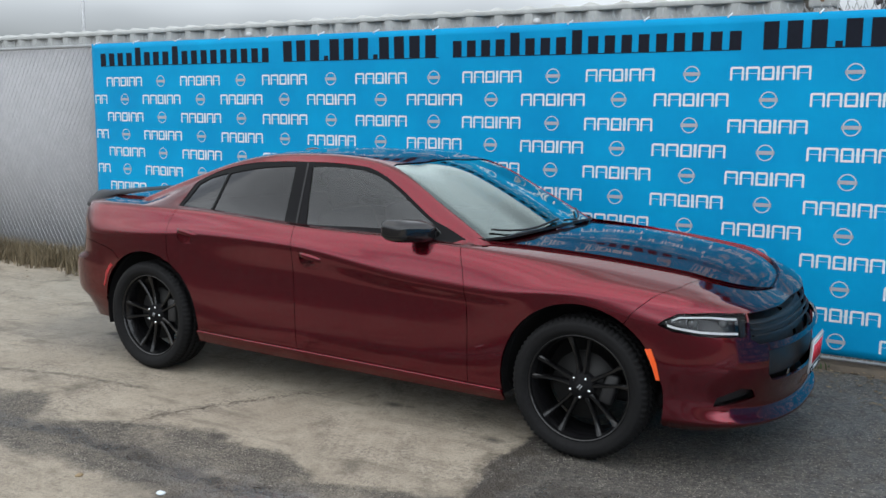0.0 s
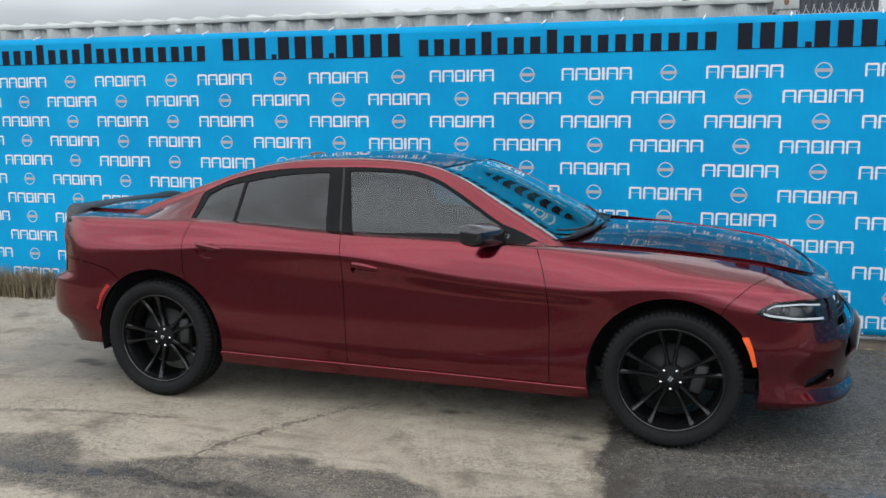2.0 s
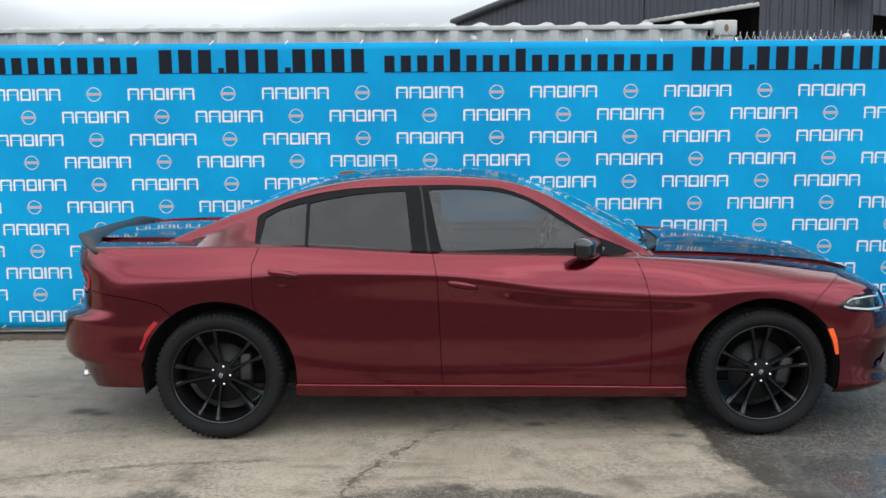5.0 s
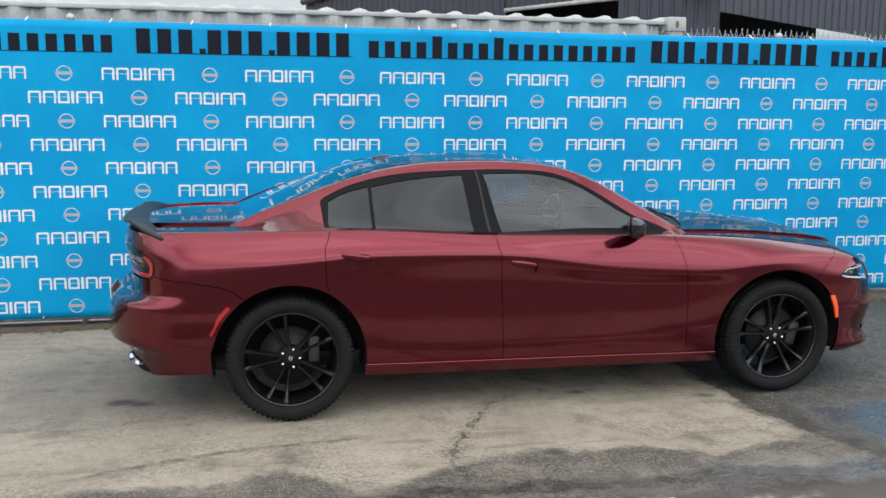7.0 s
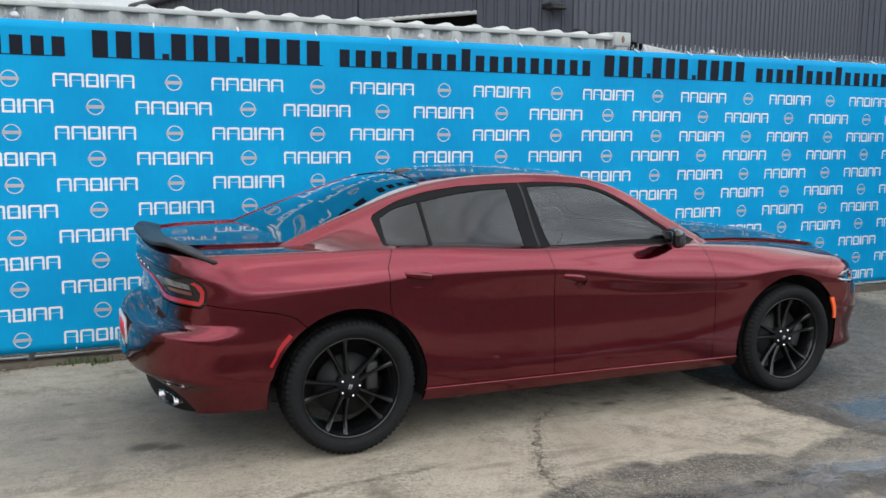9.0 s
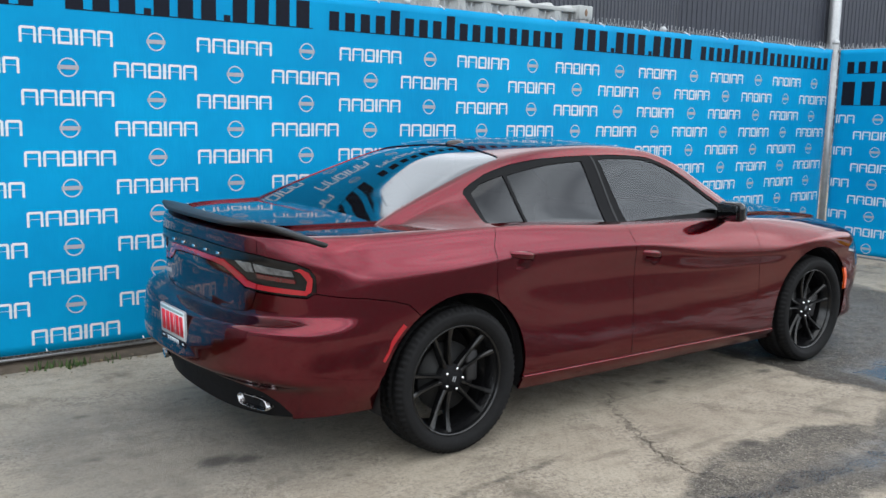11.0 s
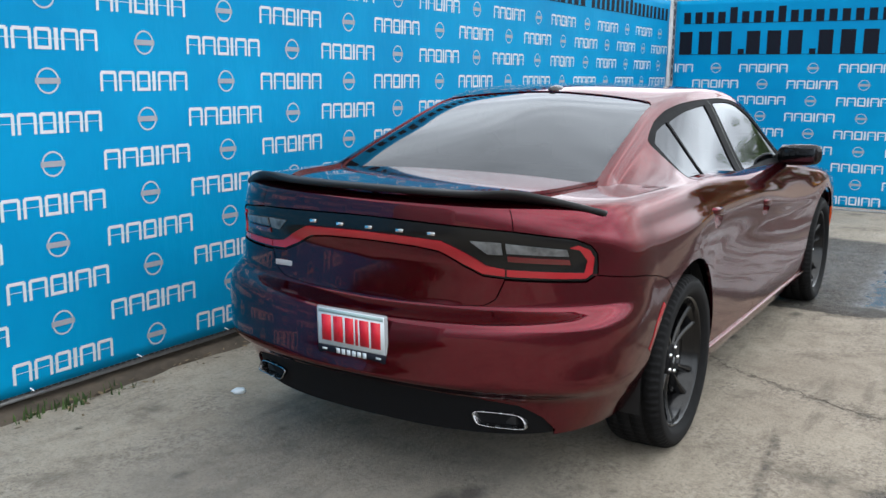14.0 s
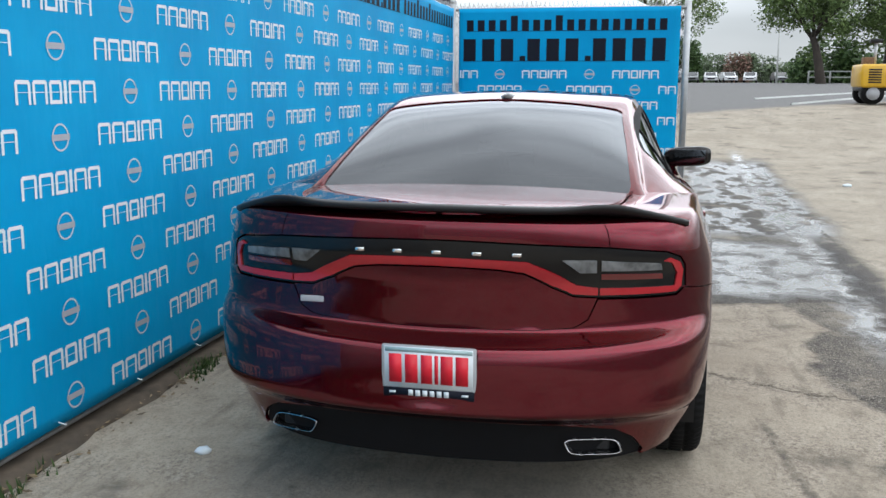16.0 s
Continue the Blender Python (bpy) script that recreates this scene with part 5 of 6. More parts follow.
def build_wheel():
    """A wheel whose axle points to -y, with the centre of the tyre at the origin."""
    prof = [(0.240, -0.10), (0.252, 0.070), (0.272, 0.090), (0.275, 0.097), (0.271, 0.101), (0.265, 0.100), (0.260, 0.092), (0.256, 0.06), (0.248, 0.02)]
    v, f = lathe(prof, 72)
    wheel = mesh_from("wheel", v, f, M_RIM, car, "gloss black alloy wheel with five twin spokes")
    t_prof = [(0.255, -0.108), (0.285, -0.122), (0.325, -0.123), (0.350, -0.112), (0.361, -0.092), (0.363, -0.060), (0.356, -0.058), (0.356, -0.050), (0.364, -0.048), (0.364, -0.006), (0.356, -0.004), (0.356, 0.004), (0.364, 0.006), (0.364, 0.048), (0.356, 0.050), (0.356, 0.058), (0.363, 0.060), (0.361, 0.092), (0.350, 0.112), (0.338, 0.118), (0.336, 0.121), (0.325, 0.123), (0.305, 0.124), (0.290, 0.119), (0.278, 0.106), (0.270, 0.094)]

    def tread(j, i):
        if j in (3, 4, 17, 18):
            return -0.013 if i % 3 == 0 else 0.0
        if j in (5, 8, 9, 12, 13, 16):
            return -0.008 if i % 3 == 1 else 0.0
        return 0.0
    v, f = lathe(t_prof, 216, tread)
    mesh_from("tyre", v, f, M_RUBBER, wheel, "black rubber tyre with block tread")
    # hub and spokes
    v, f = lathe([(0.0, 0.066), (0.033, 0.066), (0.036, 0.063), (0.040, 0.058), (0.064, 0.052), (0.070, 0.042), (0.070, -0.02)], 40)
    mesh_from("hub", v, f, M_TRIM, wheel)
    for k in range(5):
        for sd in (-1, 1):
            bm = bmesh.new()
            rings = []
            for i in range(9):
                t = i / 8
                r = 0.060 + 0.203 * t
                off = sd * (0.0145 + 0.043 * t - 0.004 * math.sin(t * math.pi))
                hw = 0.0125 - 0.003 * math.sin(t * math.pi) + 0.006 * t ** 4
                y = 0.052 + 0.030 * t ** 1.5 - 0.010 * math.sin(t * math.pi)
                th = 0.045 - 0.015 * t
                ring = []
                for du, dy in ((-hw, -th), (-hw * 1.0, -0.008), (-hw * 0.45, 0.0), (hw * 0.45, 0.0), (hw * 1.0, -0.008), (hw, -th)):
                    ring.append(bm.verts.new((r, -(y + dy), off + du)))
                rings.append(ring)
            for a, b in zip(rings, rings[1:]):
                for i in range(6):
                    bm.faces.new((a[i], a[(i + 1) % 6], b[(i + 1) % 6], b[i]))
            bmesh.ops.recalc_face_normals(bm, faces=bm.faces)
            bmesh.ops.rotate(bm, verts=bm.verts, cent=(0, 0, 0), matrix=Matrix.Rotation(radians(180 + 72 * k), 3, "Y"))
            part("spoke", bm, M_RIM, wheel, flat=True)
        bm = bmesh.new()
        a = radians(72 * k)
        p = (0.053 * math.cos(a), -0.05, -0.053 * math.sin(a))
        tube(bm, p, (p[0], -0.072, p[2]), 0.0095, 0.007, 8)
        part("lug_nut", bm, M_CHROME, wheel, "chrome lug nut")
    bm = bmesh.new()
    tube(bm, (0, 0.02, 0), (0, -0.005, 0), 0.172, seg=48)
    part("brake_disc", bm, M_DISC, wheel)
    bm = bmesh.new()
    box(bm, 0.135, -0.005, 0.04, 0.07, 0.07, 0.16, 0.015)
    part("brake_caliper", bm, M_CALIPER, wheel)
    bm = bmesh.new()
    for s in (-0.006, 0.006):
        box(bm, s, -0.067, 0, 0.005, 0.002, 0.026, 0, Matrix.Rotation(radians(20), 4, "Y"))
    part("hub_mark", bm, M_SILVER, wheel)
    return wheel


WHEEL_Y = 0.808
wheel = build_wheel()
wheel.matrix_local = pose(-WB, -WHEEL_Y, HUB)
for x, sg, turn in ((WB, -1, 16), (-WB, 1, 30), (WB, 1, 50)):
    copy_thing(wheel, pose(x, sg * WHEEL_Y, HUB, 0, turn, 0 if sg < 0 else 180))

# ---- the car: inside ----
bm = bmesh.new()
box(bm, 0.78, 0, 0.93, 0.46, 1.40, 0.20, 0.06)
part("dashboard", bm, M_SEAT, car)
bm = bmesh.new()
for i in range(28):
    a, b = 2 * math.pi * i / 28, 2 * math.pi * (i + 1) / 28
    tube(bm, (0.42 + 0.05 * math.sin(a), 0.37 + 0.185 * math.cos(a), 0.98 + 0.175 * math.sin(a)), (0.42 + 0.05 * math.sin(b), 0.37 + 0.185 * math.cos(b), 0.98 + 0.175 * math.sin(b)), 0.014, seg=6)
box(bm, 0.44, 0.37, 0.97, 0.05, 0.30, 0.07, 0.02)
part("steering_wheel", bm, M_BLACK, car)


def build_seat(x, y, w):
    bm = bmesh.new()
    box(bm, x + 0.22, y, 0.56, 0.52, w, 0.16, 0.05)
    box(bm, x - 0.08, y, 0.86, 0.14, w, 0.58, 0.055, Matrix.Translation((x, 0, 0.6)) @ Matrix.Rotation(radians(-14), 4, "Y") @ Matrix.Translation((-x, 0, -0.6)))
    seat = part("seat", bm, M_SEAT, car)
    n = 2 if w > 1 else 1
    for i in range(n):
        bm = bmesh.new()
        box(bm, x - 0.22, y + (i - (n - 1) / 2) * 0.62, 1.22, 0.09, 0.26, 0.17, 0.035)
        part("headrest", bm, M_SEAT, seat)


build_seat(-0.10, -0.37, 0.50)
build_seat(-0.10, 0.37, 0.50)
build_seat(-1.05, 0.0, 1.24)
bm = bmesh.new()
box(bm, -1.55, 0, 1.045, 0.5, 1.2, 0.02, 0.008)
part("parcel_shelf", bm, M_SEAT, car)
bm = bmesh.new()
box(bm, 0.30, 0, 1.365, 0.02, 0.22, 0.06, 0.008)
part("rear_view_mirror", bm, M_BLACK, car)

# ---- beyond the fence ----


def ribbed_wall(name, a, b, z0, z1a, z1b, mat, parent, z0b=None):
    """A wall of vertical trapezoid ribs from a to b (plan), its foot at z0, its top from z1a to z1b."""
    a, b = Vector((*a, 0)), Vector((*b, 0))
    L = (b - a).length
    d = (b - a) / L
    n = Vector((d.y, -d.x, 0))
    v, f, s = [], [], 0.0
    prof = []
    while s < L:
        prof += [(s, 0.0), (s + 0.13, 0.0), (s + 0.15, 0.03), (s + 0.19, 0.03), (s + 0.21, 0.0)]
        s += 0.24
    prof = [(min(p, L), q) for p, q in prof]
    z0b = z0 if z0b is None else z0b
    for s, o in prof:
        p = a + d * s + n * o
        t = s / L
        v += [(p.x, p.y, z0 + (z0b - z0) * t), (p.x, p.y, z1a + (z1b - z1a) * t)]
    for i in range(len(prof) - 1):
        f.append((2 * i, 2 * i + 2, 2 * i + 3, 2 * i + 1))
    return mesh_from(name, v, f, mat, parent, flat=True)


def build_shed():
    b = thing("metal_building", "charcoal ribbed metal building with dark open bays", "building")
    P = [(0.2, 23.3), (4.45, 15.9), (6.1, 12.9), (7.85, 11.77), (12.4, 13.25), (21.0, 16.0), (60.0, 13.0)]
    T = [5.0, 5.75, 6.1, 6.2, 6.5, 7.2, 8.5]
    ribbed_wall("wall", P[0], P[1], -0.05, T[0], T[1], M_CLAD, b)
    ribbed_wall("wall", P[1], P[2], 4.17, T[1], T[2], M_CLAD, b)
    ribbed_wall("wall", P[2], P[3], -0.05, T[2], T[3], M_CLAD, b)
    ribbed_wall("wall", P[3], P[4], 3.82, T[3], T[4], M_CLAD, b, 3.52)
    ribbed_wall("wall", P[4], P[5], -0.05, T[4], T[5], M_CLAD, b)
    ribbed_wall("wall", P[5], P[6], -0.05, T[5], T[6], M_CLAD, b)
    # flashing over the first bay
    bm = bmesh.new()
    tube(bm, (*P[1], 4.17), (*P[2], 4.17), 0.05, seg=6)
    part("flashing", bm, M_CONTAINER, b)
    bm = bmesh.new()
    tube(bm, (P[0][0] - 0.1, P[0][1] - 0.1, 5.03), (P[2][0] - 0.05, P[2][1] - 0.05, 6.13), 0.10, seg=6)
    part("verge", bm, M_CLAD, b)
    # roof, and a black sheet standing in for the shade inside the bays
    v = [(x, y, t) for (x, y), t in zip(P, T)] + [(x + 2, y + 14, t + 1.6) for (x, y), t in zip(P, T)]
    mesh_from("roof", v, [(i, i + 1, i + 8, i + 7) for i in range(6)], M_CLAD, b, flat=True)
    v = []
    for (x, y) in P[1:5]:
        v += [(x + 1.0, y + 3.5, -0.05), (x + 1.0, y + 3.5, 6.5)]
    mesh_from("bay_shade", v, [(0, 2, 3, 1), (2, 4, 5, 3), (4, 6, 7, 5)], M_BLACK, b, flat=True)
    bm = bmesh.new()
    box(bm, 7.40, 11.9, 4.28, 0.30, 0.42, 0.10, 0.02)
    box(bm, 7.34, 11.65, 4.20, 0.34, 0.30, 0.06, 0.02)
    part("wall_lamp", bm, M_BLACK, b)
    bm = bmesh.new()
    tube(bm, (29.0, 15.1, 0), (29.0, 15.1, 7.6), 0.22, seg=8)
    part("downpipe", bm, M_GALV, b)


build_shed()


def build_canopy():
    c = thing("canopy_tent", "white canopy tent roof just beyond the fence", "tent")
    x0, x1, y0, y1, e, p = 6.9, 9.6, -0.75, 0.95, 2.45, 2.95
    v = [(x0, y0, e), (x1, y0, e), (x1, y1, e), (x0, y1, e), ((x0 + x1) / 2, (y0 + y1) / 2, p), (x0, y0, e - 0.2), (x1, y0, e - 0.2), (x1, y1, e - 0.2), (x0, y1, e - 0.2)]
    f = [(0, 1, 4), (1, 2, 4), (2, 3, 4), (3, 0, 4), (0, 5, 6, 1), (1, 6, 7, 2), (2, 7, 8, 3), (3, 8, 5, 0)]
    mesh_from("canopy", v, f, M_PRINT_WHITE, c, flat=True)
    for x in (x0 + 0.05, x1 - 0.05):
        for y in (y0 + 0.05, y1 - 0.05):
            bm = bmesh.new()
            tube(bm, (x, y, float(ground_z(x)) - 0.02), (x, y, e), 0.022, seg=8)
            part("leg", bm, M_GALV, c)


build_canopy()

# screen behind the bare end of the fence
bm = bmesh.new()
box(bm, -7.13, BY + 0.12, 1.24, 3.74, 0.02, 2.36)
tagged(part("fence_screen", bm, M_FENCE_BACK), "pale grey privacy screen behind the chain link", "screen", kind="structure")

bm = bmesh.new()
tube(bm, (-28.6, 20, 0), (-28.6, 20, 9.0), 0.09, 0.06, 10)
lp = part("light_pole", bm, M_GALV)
tagged(lp, "tall plain grey steel pole in the distance", "pole")


M_BARK = plain("bark", (0.040, 0.032, 0.026), 0.9, grain=0.3, scale=6, bump=0.4)


def leaf_material(name, c0, c1):
    m = Mat(name)
    r = m.n("NewGeometry").outputs["Random Per Island"]
    m.set(Base_Color=m.ramp(r, (0.0, c0), (1.0, c1)), Roughness=0.6, Specular_IOR_Level=0.25)
    return m.m


M_LEAF = leaf_material("oak_leaves", (0.050, 0.088, 0.028), (0.19, 0.27, 0.09))
M_LEAF2 = leaf_material("bush_leaves", (0.022, 0.050, 0.016), (0.07, 0.12, 0.035))
# greyed green: distance haze mixed into the leaf colour
M_LEAF_HAZE = leaf_material("hazy_green_leaves", (0.055, 0.085, 0.045), (0.14, 0.18, 0.10))
M_LEAF_RED = leaf_material("dull_red_leaves", (0.10, 0.062, 0.045), (0.22, 0.13, 0.10))
M_GRASS = leaf_material("dry_grass", (0.07, 0.055, 0.032), (0.24, 0.19, 0.12))
M_LITTER = leaf_material("leaf_litter", (0.05, 0.035, 0.02), (0.26, 0.19, 0.11))


def leaf_cloud(centres, n, size, rng):
    """Small bent leaf clumps round each centre (x, y, z, radius)."""
    v, f = [], []
    for cx, cy, cz, r in centres:
        for _ in range(n):
            d = Vector((rng.gauss(0, 1), rng.gauss(0, 1), rng.gauss(0, 0.62)))
            d = d.normalized() * r * (rng.random() ** 0.4)
            c = Vector((cx, cy, cz)) + d
            a = Vector((rng.gauss(0, 1), rng.gauss(0, 1), rng.gauss(0, 0.5))).normalized() * size * rng.uniform(0.5, 1.3)
            b = a.orthogonal().normalized() * size * rng.uniform(0.3, 0.7)
            k = len(v)
            v += [c - a, c + b * 0.9, c + a + Vector((0, 0, -0.3 * size)), c - b]
            f.append((k, k + 1, k + 2, k + 3))
    return v, f


def build_tree(x, y, height, spread, lean, seed, label, leaf=34):
    rng = random.Random(seed)
    z0 = float(ground_z(x)) - 0.05
    t = thing("tree", label, "tree", at=(x, y, z0))
    bm = bmesh.new()
    tips = []

    def limb(p, d, r, ln, depth):
        steps = 4
        for i in range(steps):
            d2 = (d + Vector((rng.gauss(0, 0.16), rng.gauss(0, 0.16), rng.gauss(0.03, 0.10)))).normalized()
            q = p + d2 * ln / steps
            r2 = r * 0.86
            tube(bm, p - d2 * r * 0.5, q, r, r2, 9 if depth < 2 else 5, caps=False)
            p, d, r = q, d2, r2
            if depth >= 1:
                tips.append((p.x, p.y, p.z - spread * (0.02 + 0.06 * rng.random()), spread * (0.075 if depth > 1 else 0.05)))
        if depth >= 3:
            return
        for k in range(3 if depth else 5):
            a = 2 * math.pi * (k + rng.random() * 0.6) / (3 if depth else 5)
            out = Vector((math.cos(a), math.sin(a), 0))
            limb(p, (d * 0.45 + out * (0.95 if depth == 0 else 0.7) + Vector((lean * 0.2, 0, 0.22))).normalized(), r * 0.66, ln * (1.05 if depth == 0 else 0.72), depth + 1)
    limb(Vector((0, 0, 0)), Vector((0.12 * lean, 0.05, 1)), spread * 0.025, height * 0.20, 0)
    top = max(q[2] for q in tips)
    wide = max(math.hypot(q[0], q[1]) for q in tips)
    kz, kx = height / top, spread * 0.5 / wide
    for v in bm.verts:
        v.co = (v.co.x * kx, v.co.y * kx, v.co.z * kz)
    part("trunk", bm, M_BARK, t)
    cs = [(q[0] * kx, q[1] * kx, q[2] * kz, q[3] * rng.uniform(0.7, 1.5)) for q in tips if rng.random() < 0.42]
    v, f = leaf_cloud(cs, leaf, spread * 0.0115, rng)
    mesh_from("crown", v, f, M_LEAF, t, flat=True)
    return t


build_tree(62.0, -2.4, 9.8, 10.5, 0.6, 8, "open-crowned oak leaning over the car park", 80)
build_tree(70.0, -13.6, 10.2, 13.0, 0.3, 3, "broad oak with dark limbs and uneven green crown", 120)
build_tree(76.0, -19.5, 10.5, 14.0, -0.4, 11, "broad oak with dark limbs and uneven green crown", 90)


def build_bush(x, y, w, d, h, seed, label, n=40, mat=None):
    rng = random.Random(seed)
    z0 = float(ground_z(x)) - 0.1
    cs = []
    for _ in range(int(w * d * 1.2) + 6):
        px, py = rng.uniform(-0.5, 0.5) * d, rng.uniform(-0.5, 0.5) * w
        top = h * (0.55 + 0.45 * rng.random()) * (1 - 0.5 * (abs(py) / (w * 0.5)) ** 3)
        z = top * 0.5
        while z < top:
            cs.append((px, py, z, 0.9))
            z += 0.9
        cs.append((px, py, 0.6, 0.9))
    v, f = leaf_cloud(cs, n, 0.26, rng)
    ob = mesh_from("bush", v, f, mat or M_LEAF2, flat=True)
    ob.location = (x, y, z0)
    tagged(ob, label, "bush")


build_bush(135.0, -5.8, 4.2, 4.5, 7.3, 21, "tall dense green bush beside the car park", 46)
build_bush(150.0, -15.0, 16.0, 5.0, 4.9, 22, "long uneven bank of green bushes", 30, M_LEAF_HAZE)
build_bush(147.5, -14.5, 3.4, 2.0, 5.6, 25, "small bush with dull red leaves", 24, M_LEAF_RED)
build_bush(150.0, -27.0, 10.0, 5.0, 3.4, 23, "low green bushes past the car park", 30)
build_bush(92.0, -19.0, 9.0, 3.0, 4.3, 24, "dark green bushes behind the trees", 40)


def body_block(bm, prof, w, taper=0.88):
    """A car-like block: side profile of (length, height) points, drawn in towards the roof."""
    top = max(z for _, z in prof)
    rings = []
    for sg in (-1, 1):
        rings.append([bm.verts.new((x, sg * w * (1 - (1 - taper) * (z / top) ** 2), z)) for x, z in prof])
    bm.faces.new(rings[0]), bm.faces.new(rings[1][::-1])
    n = len(prof)
    for i in range(n):
        bm.faces.new((rings[0][i], rings[1][i], rings[1][(i + 1) % n], rings[0][(i + 1) % n]))
    bmesh.ops.recalc_face_normals(bm, faces=bm.faces)


M_WHITECAR = plain("pale_car_paint", (0.62, 0.63, 0.65), 0.3, coat=0.8, grain=0.05)
M_GREYCAR = plain("grey_car_paint", (0.16, 0.17, 0.18), 0.3, coat=0.8, grain=0.05)
M_DARKCAR = plain("dark_grey_car_paint", (0.05, 0.055, 0.065), 0.3, coat=0.8, grain=0.05)
M_REDCAR = plain("faded_red_car_paint", (0.50, 0.07, 0.07), 0.35, coat=0.6, grain=0.06)
M_CARGLASS = plain("dark_car_glass", (0.012, 0.014, 0.016), 0.08, coat=1.0, grain=0.05)


def build_far_car(x, y, mat, label, turn=0.0):
    z = float(ground_z(x))
    c = thing("parked_car", label, "car", "cars parked in the distance")
    bm = bmesh.new()
    body_block(bm, [(-2.2, .35), (-2.25, .7), (-2.0, .86), (-1.1, .95), (-0.4, 1.42), (1.1, 1.45), (1.9, 1.0), (2.2, .9), (2.2, .35)], 0.88)
    part("body", bm, mat, c, flat=True)
    bm = bmesh.new()
    body_block(bm, [(-1.13, .97), (-0.45, 1.40), (-0.40, 1.40), (-1.08, .97)], 0.72)
    part("windscreen", bm, M_CARGLASS, c, flat=True)
    bm = bmesh.new()
    box(bm, -2.245, 0, 0.58, 0.04, 1.0, 0.2, 0.01)
    part("grille", bm, M_BLACK, c)
    for sy in (-0.68, 0.68):
        bm = bmesh.new()
        box(bm, -2.22, sy, 0.72, 0.08, 0.3, 0.12, 0.02)
        part("headlight", bm, M_SILVER, c)
    for wx in (-1.4, 1.4):
        for sy in (-0.8, 0.8):
            bm = bmesh.new()
            tube(bm, (wx, sy - 0.1, 0.32), (wx, sy + 0.1, 0.32), 0.32, seg=16)
            part("wheel", bm, M_RUBBER, c)
    c.matrix_basis = pose(x, y, z, 0, 0, turn)


for px, py, mt, lb in ((127, -1.7, M_REDCAR, "faded red car parked beside an oak"), (127, -4.4, M_DARKCAR, "dark grey car parked before a tall bush"), (127, -6.8, M_GREYCAR, "grey car parked before a tall bush"), (127, -9.2, M_WHITECAR, "white car parked before the bushes"), (128, -11.6, M_WHITECAR, "white car parked before the bushes"), (128, -14.5, M_WHITECAR, "white car parked before the bushes"), (129, -18.4, M_GREYCAR, "grey car parked before the bushes")):
    build_far_car(px, py, mt, lb, 8 * math.sin(py))

for px, py, h in ((118, -16.6, 6.5), (90, -16.6, 7.0), (100, -21.0, 6.0)):
    bm = bmesh.new()
    z = float(ground_z(px))
    tube(bm, (px, py, z - 0.05), (px, py, z + h), 0.13, 0.09, 10)
    ob = part("lamp_post", bm, M_CONTAINER)
    tagged(ob, "pale slender lamp post by the road", "lamp post")

# white rail fence under the trees
rf = thing("rail_fence", "low white rail fence under the trees", "fence")
for i in range(6):
    bm = bmesh.new()
    px, py = 72 + i * 0.1, -13.0 - i * 1.6
    z = float(ground_z(px))
    tube(bm, (px, py, z - 0.05), (px, py, z + 1.0), 0.07, seg=8)
    part("post", bm, M_CONTAINER, rf)
for h in (0.5, 0.95):
    bm = bmesh.new()
    z = float(ground_z(72))
    tube(bm, (72, -13.0, z + h), (72.5, -21.0, z + h), 0.05, seg=6)
    part("rail", bm, M_CONTAINER, rf)

# painted kerb lines of the far road
for x0, y0, x1, y1, w, h in ((28.2, -4.3, 50.0, -20.0, 0.3, 0.05), (24.7, -5.0, 40.0, -14.6, 0.25, 0.05)):
    bm = bmesh.new()
    n = 24
    prev = None
    for i in range(n + 1):
        t = i / n
        x, y = x0 + (x1 - x0) * t, y0 + (y1 - y0) * t
        z = float(ground_z(x))
        cur = [bm.verts.new((x + dx, y, z + dz)) for dx, dz in ((-w / 2, -0.05), (-w / 2 + 0.02, h), (w / 2, h), (w / 2, -0.05))]
        if prev:
            for k in range(3):
                bm.faces.new((prev[k], cur[k], cur[k + 1], prev[k + 1]))
        prev = cur
    tagged(part("kerb", bm, M_CONTAINER), "pale concrete kerb of the far road", "kerb", kind="structure")

M_YELLOW = plain("yellow_machine_paint", (0.62, 0.36, 0.02), 0.45, coat=0.3, grain=0.12, scale=4)


def build_compressor():
    x, y = 25.5, -7.95
    c = thing("light_tower_trailer", "yellow towable generator trailer with louvred body", "trailer", at=(x, y, float(ground_z(x))))
    bm = bmesh.new()
    box(bm, 0, 0, 0.85, 1.5, 2.0, 0.70, 0.08)
    body_ = part("body", bm, M_YELLOW, c)
    for i in range(6):
        for j in range(2):
            bm = bmesh.new()
            box(bm, -0.755, 0.62 - 0.5 * j, 0.66 + 0.075 * i, 0.03, 0.36, 0.04)
            part("louvre", bm, M_BLACK, body_)
    bm = bmesh.new()
    box(bm, 0, 0, 0.46, 1.3, 1.9, 0.12, 0.02)
    part("chassis", bm, M_BLACK, c)
    for sy in (0.62, -0.62):
        for sx in (-0.55, 0.55):
            bm = bmesh.new()
            tube(bm, (sx - 0.12, sy, 0.32), (sx + 0.12, sy, 0.32), 0.32, seg=20)
            w = part("wheel", bm, M_RUBBER, c)
            bm = bmesh.new()
            tube(bm, (sx - 0.125, sy, 0.32), (sx + 0.125, sy, 0.32), 0.19, seg=16)
            part("rim", bm, M_SILVER, w)
    bm = bmesh.new()
    tube(bm, (0, 0.5, 1.18), (0, 0.5, 1.85), 0.05, seg=10)
    part("mast", bm, M_GALV, c)
    bm = bmesh.new()
    box(bm, 0, 0.5, 1.9, 0.2, 0.34, 0.12, 0.02)
    part("lamp_head", bm, M_BLACK, c)
    bm = bmesh.new()
    box(bm, 0.1, 0.68, 1.30, 0.34, 0.3, 0.24, 0.03)
    part("exhaust_box", bm, M_RUST, c)


build_compressor()

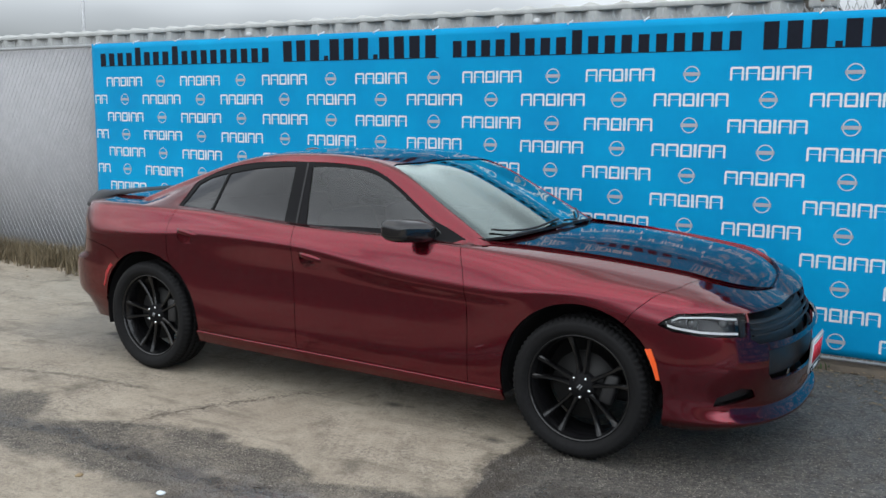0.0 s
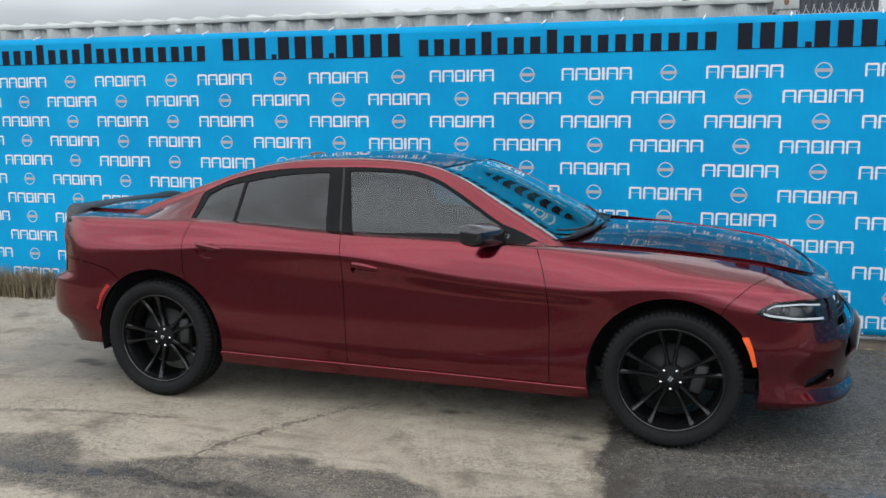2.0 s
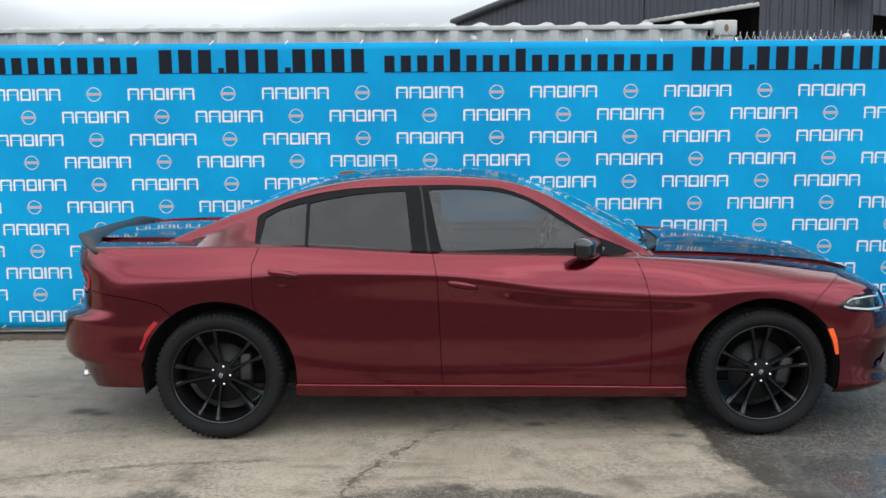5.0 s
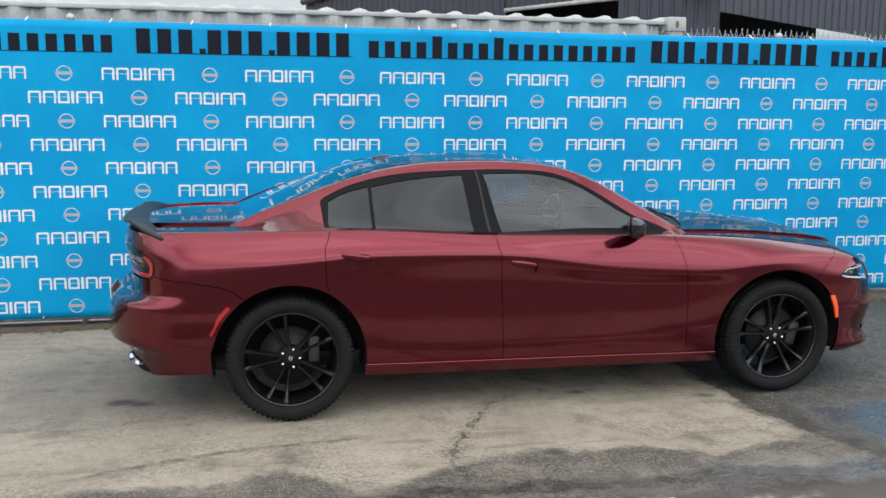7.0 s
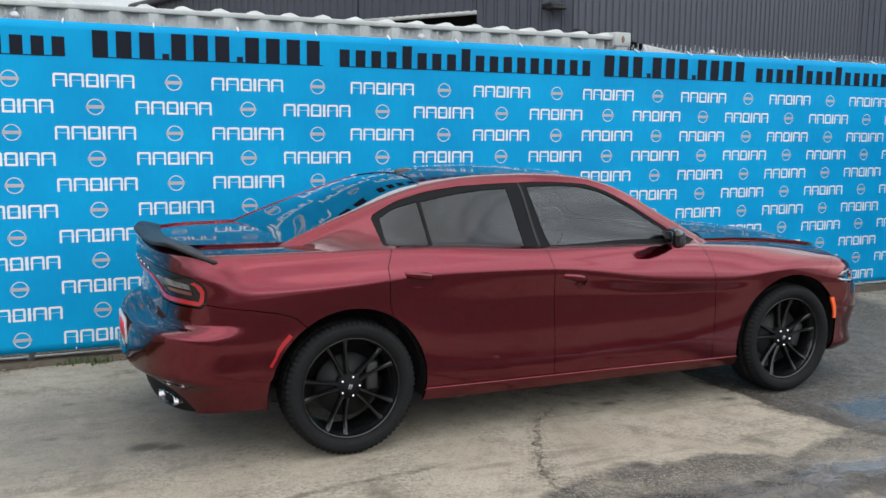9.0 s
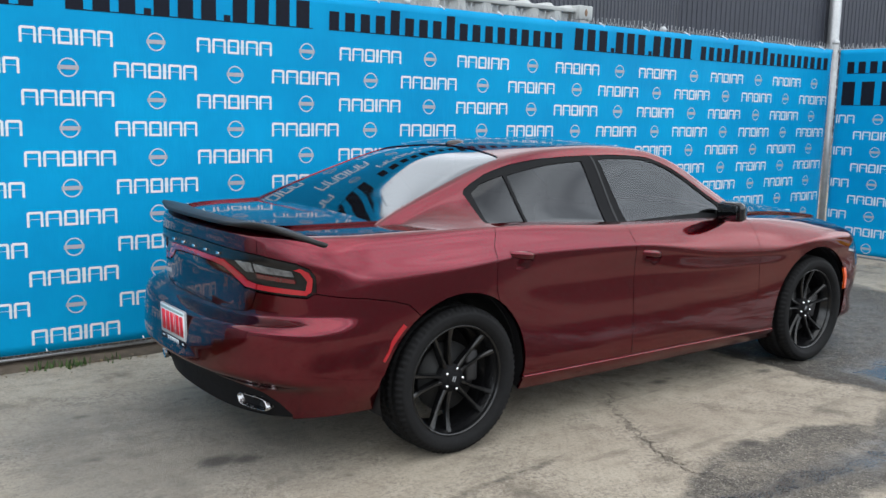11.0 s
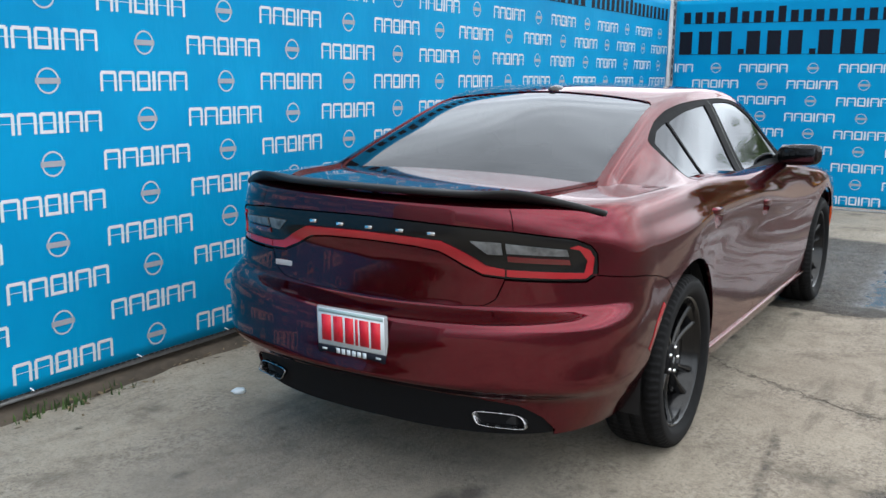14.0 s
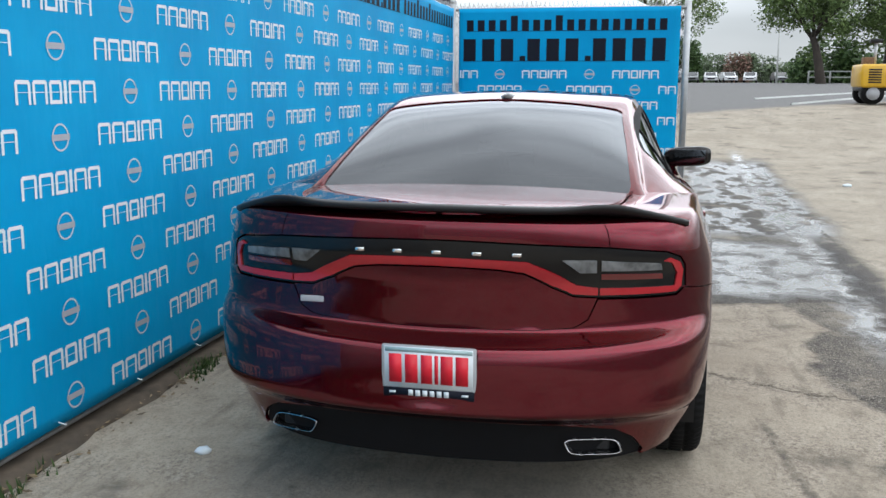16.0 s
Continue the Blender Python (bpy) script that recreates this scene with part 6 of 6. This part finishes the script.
# ---- small growth and litter ----


def blades(name, places, h, mat, label, category, rng, per=14):
    v, f = [], []
    for x, y in places:
        for _ in range(per):
            a = rng.uniform(0, 2 * math.pi)
            bx, by = x + rng.gauss(0, 0.04), y + rng.gauss(0, 0.03)
            hh = h * rng.uniform(0.35, 1.2)
            w = 0.004 + 0.004 * rng.random()
            dx, dy = math.cos(a), math.sin(a)
            bend = hh * rng.uniform(0.1, 0.6)
            k = len(v)
            v += [(bx - dy * w, by + dx * w, 0.0), (bx + dy * w, by - dx * w, 0.0), (bx + dx * bend * 0.4 + dy * w * 0.7, by + dy * bend * 0.4, hh * 0.6), (bx + dx * bend * 0.4 - dy * w * 0.7, by + dy * bend * 0.4, hh * 0.6), (bx + dx * bend, by + dy * bend, hh)]
            f += [(k, k + 1, k + 2, k + 3), (k + 3, k + 2, k + 4)]
    ob = mesh_from(name, v, f, mat, flat=True)
    return tagged(ob, label, category, kind="stuff")


rng = random.Random(5)
blades("dry_grass", [(rng.uniform(-9.0, -4.4), BY - 0.05 - abs(rng.gauss(0, 0.16))) for _ in range(620)], 0.24, M_GRASS, "dry yellow grass along the foot of the fence", "grass", rng)
blades("weeds", [(rng.choice((-2.65, -1.05, -0.9, 0.9, 2.2)) + rng.gauss(0, 0.12), BY - 0.02 - abs(rng.gauss(0, 0.05))) for _ in range(36)], 0.055, M_LEAF2, "small green weeds under the banner", "weeds", rng)


def litter():
    v, f = [], []
    r = random.Random(9)
    for i in range(2600):
        if i < 1500:
            x, y = r.uniform(-5.2, 6.0), BY + 0.05 - abs(r.gauss(0, 0.11))
        elif i < 2300:
            x, y = r.uniform(1.8, 6.0), BY - abs(r.gauss(0, 0.5))
        else:
            x, y = r.uniform(-9, -4.5), BY - abs(r.gauss(0, 0.3))
        s = r.uniform(0.008, 0.026)
        a = r.uniform(0, 6.28)
        c, d = math.cos(a) * s, math.sin(a) * s
        z = 0.004 + 0.010 * r.random()
        k = len(v)
        v += [(x + c, y + d, z), (x - d * 0.5, y + c * 0.5, z + 0.008 * r.random()), (x - c, y - d, z + 0.004), (x + d * 0.5, y - c * 0.5, z)]
        f.append((k, k + 1, k + 2, k + 3))
    tagged(mesh_from("leaf_litter", v, f, M_LITTER, flat=True), "brown leaf litter and dirt along the fence", "litter", kind="stuff")


litter()

# soil strip below the banner
v, f = [], []
n = 160
for i in range(n + 1):
    x = -9 + 15.05 * i / n
    e = BY - 0.07 - 0.09 * noise.noise(Vector((x * 1.3, 0, 3))) - 0.05 * noise.noise(Vector((x * 5, 0, 7)))
    v += [(x, BY + 0.3, 0.014), (x, BY - 0.02, 0.03 + 0.015 * noise.noise(Vector((x * 3, 1, 0)))), (x, e, -0.004)]
for i in range(n):
    for j in range(2):
        a = 3 * i + j
        f.append((a, a + 1, a + 4, a + 3))
M_SOIL = plain("dark_soil", (0.075, 0.058, 0.042), 0.95, grain=0.35, scale=14, bump=0.5)
tagged(mesh_from("soil_strip", v, f, M_SOIL), "strip of dark soil at the foot of the fence", "soil", kind="structure")

# a few bits of paper and stones
r = random.Random(17)
for x, y, s, mt, lb, nm in ((-2.05, 1.12, 0.035, M_PRINT_WHITE, "small white scrap of paper on the concrete", "paper_scrap"), (0.13, -2.30, 0.022, M_PRINT_WHITE, "small pale stone on the asphalt", "stone"), (9.6, -3.7, 0.07, M_PRINT_WHITE, "white scrap of paper on the concrete", "paper_scrap"), (-0.35, -2.36, 0.02, M_LITTER, "small brown stone on the asphalt", "stone")):
    bm = bmesh.new()
    bmesh.ops.create_icosphere(bm, subdivisions=2, radius=s)
    for v_ in bm.verts:
        v_.co *= 1 + 0.35 * noise.noise(v_.co * 40 + Vector((x, y, 0)))
        v_.co.z *= 0.4
    ob = part(nm, bm, mt)
    ob.location = (x, y, float(ground_z(x)) + s * 0.2)
    tagged(ob, lb, "litter")
